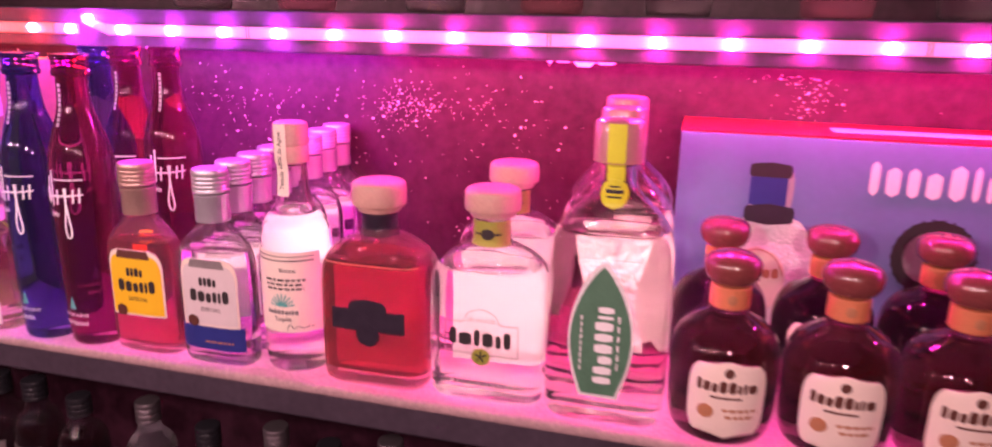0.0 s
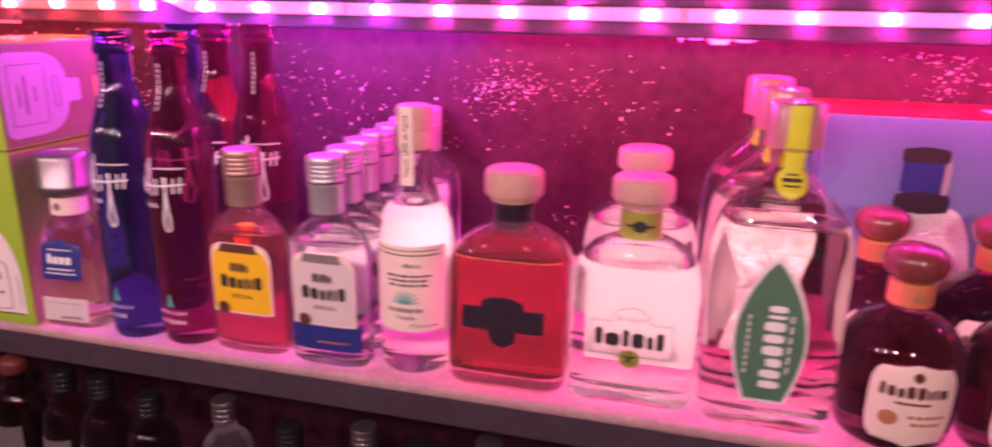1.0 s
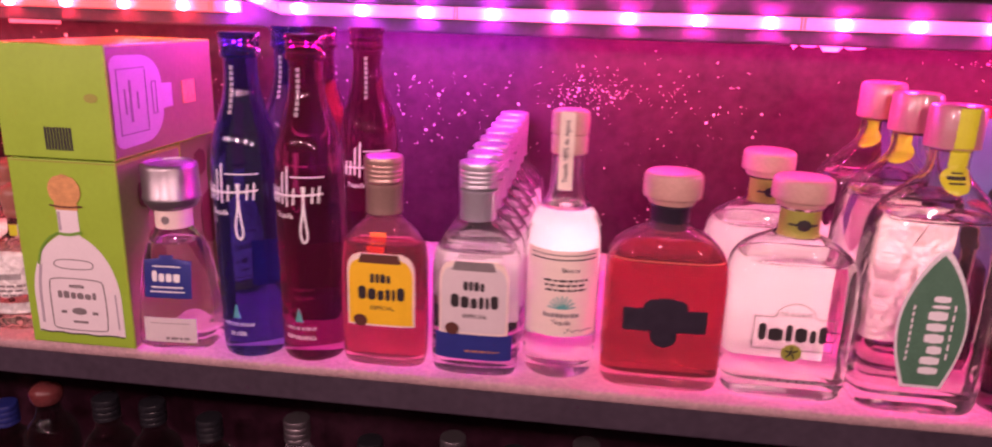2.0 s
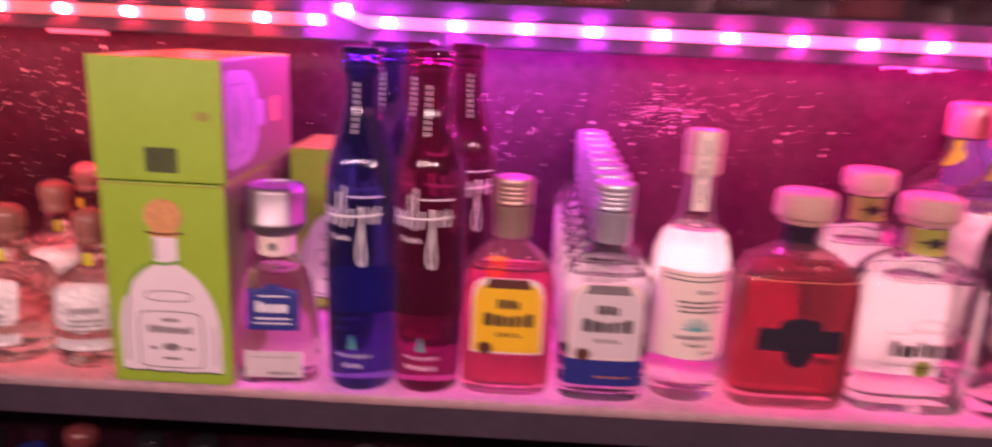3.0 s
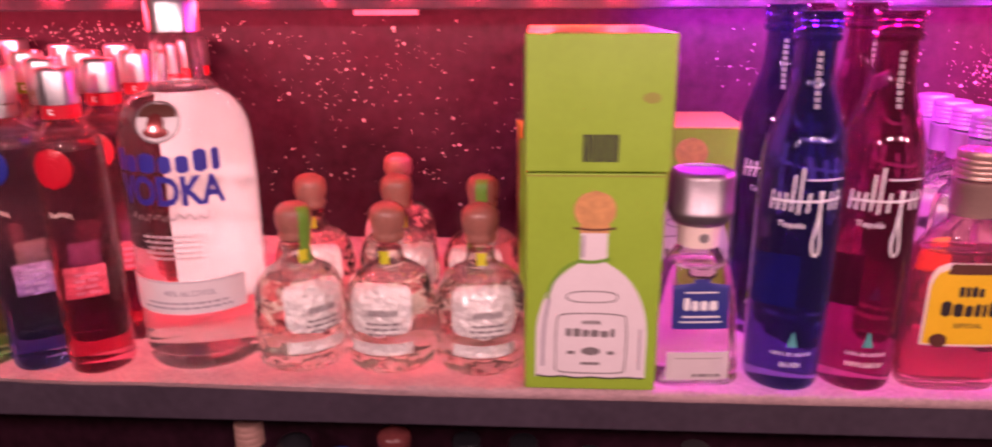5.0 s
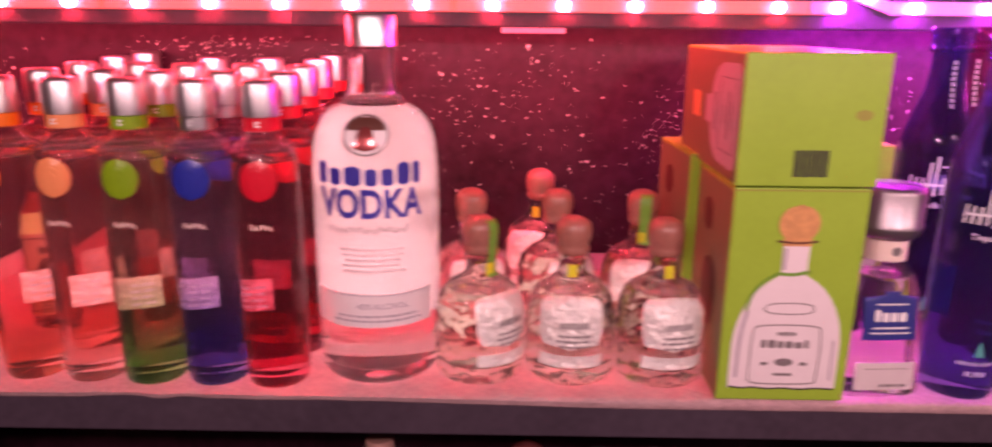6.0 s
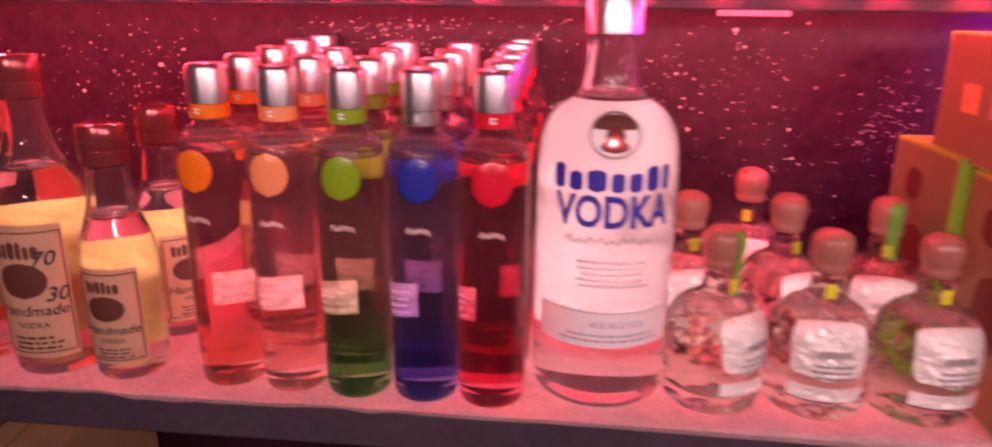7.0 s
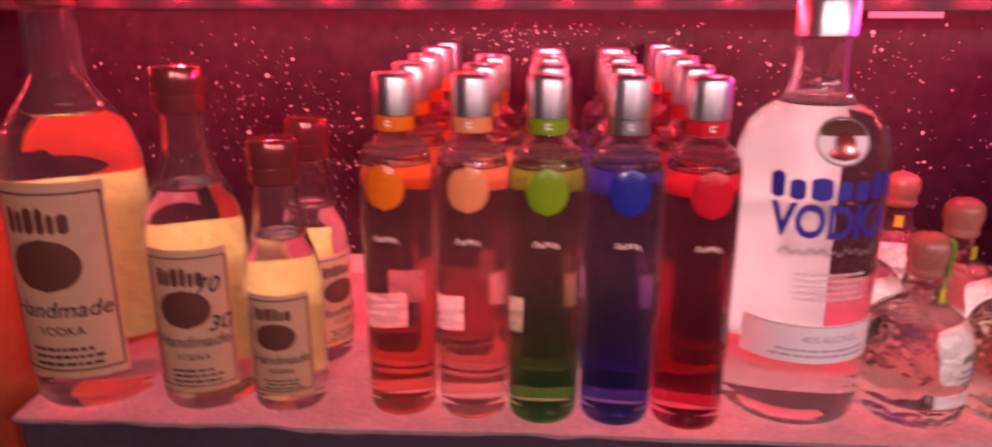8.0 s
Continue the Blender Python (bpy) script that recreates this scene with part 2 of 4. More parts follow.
def sheet(bm, form, ext, z0, z1, off=0.0003, nu=14, nv=10, thick=0.0004, back=False):
    """A label laid on a form: ext gives its left and right end at a share of its height."""
    layers = []
    for o in (off, off + thick):
        grid = []
        for j in range(nv + 1):
            v = j / nv
            l, r = ext(v)
            grid.append([bm.verts.new(form.to(l + (r - l) * i / nu, z0 + (z1 - z0) * v, o, back)) for i in range(nu + 1)])
        layers.append(grid)
    lo, hi = layers
    for j in range(nv):
        for i in range(nu):
            bm.faces.new((hi[j][i], hi[j][i + 1], hi[j + 1][i + 1], hi[j + 1][i]))
            bm.faces.new((lo[j][i], lo[j + 1][i], lo[j + 1][i + 1], lo[j][i + 1]))
    rim = [(0, i) for i in range(nu)] + [(j, nu) for j in range(nv)] + [(nv, i) for i in range(nu, 0, -1)] + [(j, 0) for j in range(nv, 0, -1)]
    for a, b in zip(rim, rim[1:] + rim[:1]):
        bm.faces.new((lo[a[0]][a[1]], lo[b[0]][b[1]], hi[b[0]][b[1]], hi[a[0]][a[1]]))
    return bm


def rect(w, c=0.0):
    return lambda v: (c - w / 2, c + w / 2)


def oval(w, c=0.0):
    return lambda v: (c - w / 2 * math.sqrt(max(0.0, 1 - (2 * v - 1) ** 2)) - 1e-5, c + w / 2 * math.sqrt(max(0.0, 1 - (2 * v - 1) ** 2)) + 1e-5)


def rounded(w, p=5.0, c=0.0):
    def f(v):
        k = max(0.0, 1 - abs(2 * v - 1) ** p) ** (1 / p)
        return (c - w / 2 * k - 1e-5, c + w / 2 * k + 1e-5)
    return f


def arch(w, top=0.3, c=0.0, narrow=0.62):
    """Straight sides with a narrower arched head."""
    def f(v):
        if v < 1 - top:
            k = 1.0
        else:
            s = (v - 1 + top) / top
            k = narrow + (1 - narrow) * math.sqrt(max(0.0, 1 - s * s))
        return (c - w / 2 * k, c + w / 2 * k)
    return f


def label(form, ext, z0, z1, **k):
    return sheet(bmesh.new(), form, ext, z0, z1, **k)


def bars(form, items, off=0.0009, back=False):
    """Plain bars: left, right, bottom, top of each."""
    bm = bmesh.new()
    for l, r, a, b in items:
        sheet(bm, form, lambda v, l=l, r=r: (l, r), a, b, off, max(2, int((r - l) / 0.004)), max(1, int((b - a) / 0.008)), 0.0002, back)
    return bm


def word(w, z0, z1, n, c=0.0, seed=1, gap=0.22, fine=True):
    """A word drawn as n upright bars of uneven width."""
    rg = random.Random(seed)
    n, gap = (2 * n, 0.42) if fine else (n, gap)
    ws = [rg.uniform(0.7, 1.3) for _ in range(int(1.3 * n))]
    k = w / sum(ws)
    out, u = [], c - w / 2
    for s in ws:
        out.append((u, u + s * k * (1 - gap), z0, z1 - (z1 - z0) * rg.choice((0, 0, 0.12))))
        u += s * k
    return out


def blocks(form, w, z0, z1, n, c=0.0, seed=1, up=False, off=0.0009, gap=0.22):
    """A logo as a row of plain rounded blocks of its height and colour."""
    rg = random.Random(seed)
    ws = [rg.uniform(0.6, 1.3) for _ in range(n)]
    k, u, bm = w / sum(ws), c - w / 2, bmesh.new()
    for i, s in enumerate(ws):
        g, hi = s * k - gap * w / n, z1 - (z1 - z0) * (0 if i == 0 else rg.choice((0.0, 0.14, 0.24)))
        rx, rz = g / 2, (hi - z0) / 2
        if up:
            shape = lambda v, m=(z0 + hi) / 2, r=rz: (-m - r * max(0.0, 1 - abs(2 * v - 1) ** 4) ** 0.25 - 1e-5, -m + r * max(0.0, 1 - abs(2 * v - 1) ** 4) ** 0.25 + 1e-5)
            sheet(bm, form, shape, u, u + g, off, 4, 8, 0.0002)
        else:
            sheet(bm, form, rounded(g, 4, u + rx), z0, hi, off, 3, 8, 0.0002)
        u += s * k
    return bm


def filled(form, ob, key, wall, floor, level, top):
    """The drink inside the glass and the empty neck above it."""
    def cut(a, b):
        zs = [a] + [z for z in form.z if a + 0.001 < z < b - 0.001] + [b]
        rows = []
        for z in zs:
            hx, hy, n = form.at(z)
            rows.append((z, max(0.003, hx - wall), max(0.003, hy - wall), n))
        first, last = rows[0], rows[-1]
        return [(first[0], first[1] * 0.86, first[2] * 0.86, first[3]), (first[0] + 0.0015, *first[1:])] + rows[1:-1] + [(last[0] - 0.0005, *last[1:]), (last[0], last[1] * 0.94, last[2] * 0.94, last[3])]
    part("drink", Form(cut(floor, level), 0).bm(40), key, ob, "drink filled to the shoulder")
    part("hollow", Form(cut(level + 0.0008, top), 0).bm(32), "air", ob, "empty space in the neck")


def small_print(w, z0, z1, lines, c=0.0, seed=1):
    rg = random.Random(seed)
    out, h = [], (z1 - z0) / lines
    for i in range(lines):
        u, z = c - w / 2 * rg.uniform(0.7, 1), z0 + i * h
        end = c + w / 2 * rg.uniform(0.7, 1)
        while u < end:
            s = rg.uniform(0.003, 0.008)
            out.append((u, min(end, u + s), z, z + h * 0.45))
            u += s + 0.0015
    return out


def stroke(form, pts, width, off=0.0009, back=False):
    """A pen stroke through points across a form."""
    bm = bmesh.new()
    p = [Vector(q) for q in chaikin([tuple(q) for q in pts], 2)]
    rows = []
    for i, q in enumerate(p):
        d = (p[min(i + 1, len(p) - 1)] - p[max(i - 1, 0)]).normalized()
        s = Vector((-d.y, d.x)) * width / 2
        rows.append([[bm.verts.new(form.to(e.x, e.y, o, back)) for e in (q - s, q + s)] for o in (off, off + 0.0002)])
    for a, b in zip(rows, rows[1:]):
        for f in ((a[1][0], a[1][1], b[1][1], b[1][0]), (a[0][0], b[0][0], b[0][1], a[0][1]), (a[0][0], a[1][0], b[1][0], b[0][0]), (a[0][1], b[0][1], b[1][1], a[1][1])):
            bm.faces.new(f)
    return bm


def text(form, body, size, z, c=0.0, off=0.0009, up=False, back=False, shear=0.0, bold=0.012, squeeze=1.0):
    """Lettering laid on a form; up turns it to read upwards."""
    cu = bpy.data.curves.new("lettering", "FONT")
    cu.body, cu.size, cu.align_x, cu.align_y, cu.shear = body, size, "CENTER", "CENTER", shear
    cu.resolution_u, cu.offset = 3, bold * size
    ob = new("lettering", cu)
    me = bpy.data.meshes.new_from_object(ob.evaluated_get(bpy.context.evaluated_depsgraph_get()))
    bpy.data.objects.remove(ob)
    bm = bmesh.new()
    bm.from_mesh(me)
    bpy.data.meshes.remove(me)
    for v in bm.verts:
        x, y = (-v.co.y, v.co.x) if up else (v.co.x * squeeze, v.co.y)
        v.co = form.to(c + x, z + y, off, back)
    return bm


def join(*bms):
    out = bmesh.new()
    for b in bms:
        me = bpy.data.meshes.new("tmp")
        b.to_mesh(me)
        b.free()
        out.from_mesh(me)
        bpy.data.meshes.remove(me)
    return out


def box(x0, x1, y0, y1, z0, z1, bevel=0.0, bm=None):
    bm = bm or bmesh.new()
    g = bmesh.ops.create_cube(bm, size=1.0)["verts"]
    for v in g:
        v.co = (x0 + (v.co.x + 0.5) * (x1 - x0), y0 + (v.co.y + 0.5) * (y1 - y0), z0 + (v.co.z + 0.5) * (z1 - z0))
    if bevel:
        bmesh.ops.bevel(bm, geom=list({e for v in g for e in v.link_edges}), offset=bevel, segments=2, affect="EDGES", profile=0.5)
    return bm


def ribbed(r0, r1, z0, z1, grooves, depth=0.0006):
    """A screw cap with grooves round it."""
    rows = [(z0, r0 * 0.93), (z0, r0)]
    for i in range(grooves):
        z = z0 + (z1 - z0) * (0.15 + 0.55 * i / max(1, grooves - 1))
        rows += [(z - 0.0008, r0), (z, r0 - depth), (z + 0.0008, r0)]
    rows += [(z1 - 0.002, r1), (z1 - 0.0004, r1 - 0.0008), (z1, r1 - 0.003), (z1, 0.001)]
    return Form(rnd(*rows), 0).bm(32)


# ---------------------------------------------------------------- the bar shelf and the room
SHELF, SLOPE, EDGE, WALL = 1.088, 0.045, 0.615, 0.935


def rest(y):
    """Height of the liner at a distance from the front."""
    return SHELF + SLOPE * (y - EDGE)


solid("wall_north", box(-3.6, 2.4, WALL, WALL + 0.09, 0, 2.7), "wall", "black painted back wall of the bar with scuffs", "wall", "structure")
solid("wall_south", box(-3.6, 2.4, -2.3, -2.2, 0, 2.7), "room", "plain dark wall across the room", "wall", "structure")
solid("wall_west", box(-3.7, -3.6, -2.3, WALL + 0.09, 0, 2.7), "room", "plain dark side wall", "wall", "structure")
solid("wall_east", box(2.4, 2.5, -2.3, WALL + 0.09, 0, 2.7), "room", "plain dark side wall", "wall", "structure")
solid("floor", box(-3.7, 2.5, -2.3, WALL + 0.09, -0.1, 0), "room", "dark bar floor", "floor", "structure")
solid("ceiling", box(-3.7, 2.5, -2.3, WALL + 0.09, 2.7, 2.8), "room", "dark ceiling", "ceiling", "structure")

shelf = thing("bar_shelf", (0, 0, 0), "black painted wooden bar shelf fixed to the wall", "shelf", kind="structure")
bm = box(-1.865, 1.1, 0.6185, WALL - 0.002, 1.046, SHELF - 0.004, 0.002)
for v in bm.verts:
    if v.co.z > 1.07:
        v.co.z += SLOPE * (v.co.y - EDGE)
part("board", bm, "board", shelf, smooth=False)
for x in (-1.86, 0.95):
    part("support", box(x, x + 0.03, 0.66, WALL - 0.002, 0.62, 1.046, 0.001), "board", shelf, smooth=False)

upper = thing("upper_shelf", (0, 0, 0), "thick black upper shelf board with a lit front edge", "shelf", kind="structure")
part("board", box(-3.5, 2.3, 0.807, WALL - 0.002, 1.407, 1.455, 0.0015), "board", upper, smooth=False)

lower = thing("lower_shelf", (0, 0, 0), "dark lower shelf under the bottles", "shelf", kind="structure")
part("board", box(-3.5, 2.3, 0.50, WALL - 0.002, 0.68, 0.72, 0.0015), "board", lower, smooth=False)


def liner():
    """Cloth laid over the shelf: it hangs over the front unevenly and turns up at the wall."""
    bm = bmesh.new()
    nx, x0, x1 = 420, -1.866, 1.1
    rows = []
    for i in range(nx + 1):
        x = x0 + (x1 - x0) * i / nx
        loose = max(0.0, min(1.0, (-1.15 - x) / 0.25)) * 0.85 + 0.15
        n = noise.noise((x * 14, 3.1, 0)) * 0.6 + noise.noise((x * 34, 8.7, 0)) * 0.4
        lip = 0.0062 - 0.0042 * max(0.0, min(1.0, (-1.0 - x) / 0.25)) + (0.003 + 0.005 * loose) * n * loose
        front = EDGE - 0.001 + 0.002 * n * loose
        col = [(front + 0.0006, SHELF - 0.003 - lip), (front - 0.0008, SHELF - lip * 0.6), (front + 0.0005, SHELF - 0.0012), (front + 0.003, SHELF + 0.0001)]
        for k in range(1, 9):
            y = front + 0.003 + (WALL - 0.012 - front) * k / 8
            w = 0.0016 * loose * noise.noise((x * 9, y * 16, 1.7)) * (1 if 1 < k < 8 else 0.2)
            col.append((y, rest(y) + w))
        col += [(WALL - 0.005, rest(WALL) + 0.006), (WALL - 0.004, rest(WALL) + 0.022)]
        rows.append([bm.verts.new((x, y, z)) for y, z in col])
    for a, b in zip(rows, rows[1:]):
        for j in range(len(a) - 1):
            bm.faces.new((a[j], b[j], b[j + 1], a[j + 1]))
    ret = bmesh.ops.extrude_face_region(bm, geom=bm.faces[:])
    for g in ret["geom"]:
        if isinstance(g, bmesh.types.BMVert):
            g.co.z -= 0.0012
            g.co.y += 0.0008
    return bm


solid("shelf_liner", liner(), "felt", "pale cloth shelf liner with a wavy loose front edge", "shelf liner", smooth=True)

# paint flecks spread over the wall: centre, spread, count of each patch
PATCHES = [
    (-0.383, 1.337, 0.03, 0.014, 190), (-0.640, 1.327, 0.064, 0.030, 60), (-0.566, 1.314, 0.044, 0.030, 35), (-0.310, 1.327, 0.041, 0.036, 45),
    (-0.231, 1.308, 0.032, 0.043, 35), (-0.298, 1.169, 0.013, 0.011, 20), (0.072, 1.393, 0.038, 0.005, 30), (0.106, 1.374, 0.017, 0.019, 80),
    (-0.460, 1.287, 0.052, 0.029, 30), (-1.309, 1.383, 0.039, 0.031, 45), (-1.152, 1.330, 0.036, 0.023, 30), (-1.243, 1.371, 0.062, 0.029, 50),
    (-1.192, 1.304, 0.046, 0.046, 40), (-1.061, 1.345, 0.031, 0.029, 18), (-1.199, 1.208, 0.040, 0.023, 25), (-1.041, 1.231, 0.024, 0.023, 22),
    (-1.458, 1.371, 0.045, 0.022, 90), (-0.962, 1.183, 0.035, 0.050, 45), (-1.742, 1.301, 0.042, 0.050, 70), (-1.420, 1.381, 0.083, 0.012, 60),
]
PATCHES += [(-1.069, 1.324, 0.041, 0.047, 45), (-0.908, 1.290, 0.025, 0.028, 100), (-1.718, 1.278, 0.071, 0.043, 120), (-1.670, 1.212, 0.028, 0.046, 70), (-1.873, 1.340, 0.069, 0.034, 45)]


def drift(x):
    return x + max(0.0, min(0.03, 0.02 * (x + 0.75) / 0.39))


def flecks():
    rg = random.Random(5)
    bm = bmesh.new()
    spots = [(rg.gauss(drift(x), sx), rg.gauss(z, sz)) for x, z, sx, sz, n in PATCHES for _ in range(int(1.3 * n))]
    spots += [(rg.uniform(-1.95, 0.6), rg.uniform(1.16, 1.392)) for _ in range(130)]
    for x, z in spots:
        if not (1.115 < z < 1.394):
            continue
        s = (0.72 if x < -0.95 else 0.6) * min(0.004, 0.00078 * math.exp(rg.gauss(0.3, 0.55)))
        k, a0, st = rg.choice((4, 5, 6)), rg.uniform(0, 6.28), rg.uniform(0.5, 1.0)
        ring = [(x + s * rg.uniform(0.6, 1.2) * math.cos(a0 + 6.283 * i / k), z + s * st * rg.uniform(0.6, 1.2) * math.sin(a0 + 6.283 * i / k)) for i in range(k)]
        out = [bm.verts.new((p, WALL - 0.0009, q)) for p, q in ring]
        base = [bm.verts.new((p, WALL + 0.0002, q)) for p, q in ring]
        bm.faces.new(out)
        for i in range(k):
            bm.faces.new((out[i], base[i], base[(i + 1) % k], out[(i + 1) % k]))
    return bm


solid("paint_flecks", flecks(), "fleck", "pale paint chips spattered over the black wall", "paint flecks", "stuff")

# ---------------------------------------------------------------- light strips on the upper shelf


def diode():
    return Form([(0, 0.0056, 0.005, 2.4), (0.003, 0.0062, 0.0056, 2.4), (0.0056, 0.0052, 0.0046, 2.2), (0.0072, 0.002, 0.002, 2)], 1).bm(14)


def light_strip(name, x0, x1, xs, sleeve, keys, label, lifted=False):
    ob = thing(name, (x0, 0.8068, 1.4288), label, "light strip")
    a = 0.03 if lifted else 0.0
    part("sleeve", box(a, x1 - x0, -0.003, 0, -0.0066, 0.0066, 0.001), sleeve, ob, smooth=False)
    if lifted:
        g = box(-0.008, 0.0298, -0.003, 0, -0.006, 0.006, 0.001)
        for v in g.verts:
            v.co.z += 0.013 * min(1.0, max(0.0, (0.0298 - v.co.x) / 0.03))
        part("loose_end", g, sleeve, ob, "end of the strip that has come loose", smooth=False)
    data = {k: mesh_of("diode", diode(), k) for k in set(keys)}
    for i, x in enumerate(xs):
        d = new("diode", data[keys[min(i, len(keys) - 1)]])
        d.parent = ob
        d.matrix_local = pose(x - x0, -0.0026, 0.0125 if lifted and i == 0 else 0, 90, 0, 0)
    for x in xs[3::5]:
        part("solder_joint", bars(Form([(-1, 50, 0.003, 9), (1, 50, 0.003, 9)], 0), [(x - x0 + 0.03 + k * 0.0035, x - x0 + 0.0315 + k * 0.0035, -0.006, 0.006) for k in range(2)], 0.0002), "copper_ink", ob)
    return ob


light_strip("light_strip", -0.748, 1.1, [-0.742] + [-0.694 + 0.0732 * i for i in range(25)], "led_strip", ["led_violet"] * 5 + ["led_pink"], "pink and violet glowing diode strip along the shelf edge", True)
light_strip("light_strip", -2.6, -0.762, [-0.977 + 0.0727 * i for i in range(-21, 3)] + [-0.772], "led_strip_red", ["led_red"] * 24 + ["led_violet"], "red glowing diode strip stuck along the shelf edge")

# a pale strip of tape hanging under the upper shelf
solid("tape", box(-1.114, -1.042, 0.8745, 0.876, 1.4006, 1.4071, 0.0004), "white", "short strip of white tape under the upper shelf board", "tape")



# pale pieces put in for glints along the board's lower edge
def scrap():
    f = Form([(1.3, 4.0, 0.001, 60), (1.5, 4.0, 0.001, 60)], 0)
    g = bmesh.new()
    for a, e, z0, z1 in ((-0.19, -0.181, 1.4005, 1.4055), (-0.181, -0.16, 1.4032, 1.4055), (-0.16, -0.135, 1.3995, 1.405), (-0.135, -0.112, 1.4022, 1.4045)):
        sheet(g, f, lambda v, a=a, e=e: (a + 0.005 * (1 - v), e - 0.006 * (1 - v)), z0, z1, 0.0002, 6, 2, 0.0006)
    return g


solid("glint_scrap", scrap(), "paper", "pale scrap shape added for glints under the upper shelf board", "paper scrap", at=(0.035, 0.8235, 0.0018))

# ---------------------------------------------------------------- bottles, one function a kind


def stand(name, x, y, label, group="", turn=0.0, category="bottle"):
    return thing(name, (x, y, rest(y) + 0.0006), label, category, group, turn=turn)


def repeat(ob, places):
    out = []
    for x, y, turn in places:
        out.append(copy_thing(ob, pose(x, y, rest(y) + 0.0006, 0, 0, turn)))
    return out


def stretch(ob, k):
    """Make a thing taller by a share."""
    for c in ob.children_recursive:
        for v in c.data.vertices:
            v.co.z *= k
    return ob


def brown_squat_bottle(x, y, turn=0):
    ob = stand("liqueur_bottle", x, y, "squat dark brown bottle, wooden knob stopper, cream label", "squat brown bottles", turn)
    f = Form(rnd((0, 0.034), (0.001, 0.042), (0.012, 0.046), (0.05, 0.0485), (0.082, 0.0475), (0.1, 0.038), (0.109, 0.022), (0.113, 0.0155), (0.124, 0.0148), (0.136, 0.0148)))
    part("glass", f.bm(44), "brown_glass", ob)
    c = Form(rnd((0.117, 0.0162), (0.118, 0.0172), (0.136, 0.0172), (0.137, 0.0162)), 0)
    part("neck_band", c.bm(32), "collar", ob, "orange paper neck band")
    part("emblem", label(c, oval(0.008), 0.122, 0.132, nu=6, nv=6), "copper_ink", ob)
    part("stopper", Form(rnd((0.137, 0.012), (0.138, 0.016), (0.143, 0.0225), (0.153, 0.0252), (0.161, 0.0232), (0.166, 0.016), (0.168, 0.004))).bm(32), "knob", ob, "glossy brown wooden knob")
    l = part("label", label(f, rounded(0.068, 4), 0.01, 0.082, nu=18, nv=18), "paper", ob, "cream label with rounded corners")
    part("logo", join(blocks(f, 0.052, 0.054, 0.0655, 8, 0, 3), bars(f, [(-0.014, 0.012, 0.0485, 0.0505)]), label(f, oval(0.008), 0.068, 0.077, off=0.0009, nu=6, nv=6)), "brown_ink", l)
    part("small_print", join(bars(f, small_print(0.032, 0.03, 0.043, 2, 0.012, 4)), label(f, oval(0.014, -0.017), 0.028, 0.042, off=0.0009, nu=8, nv=8)), "copper_ink", l)
    return ob


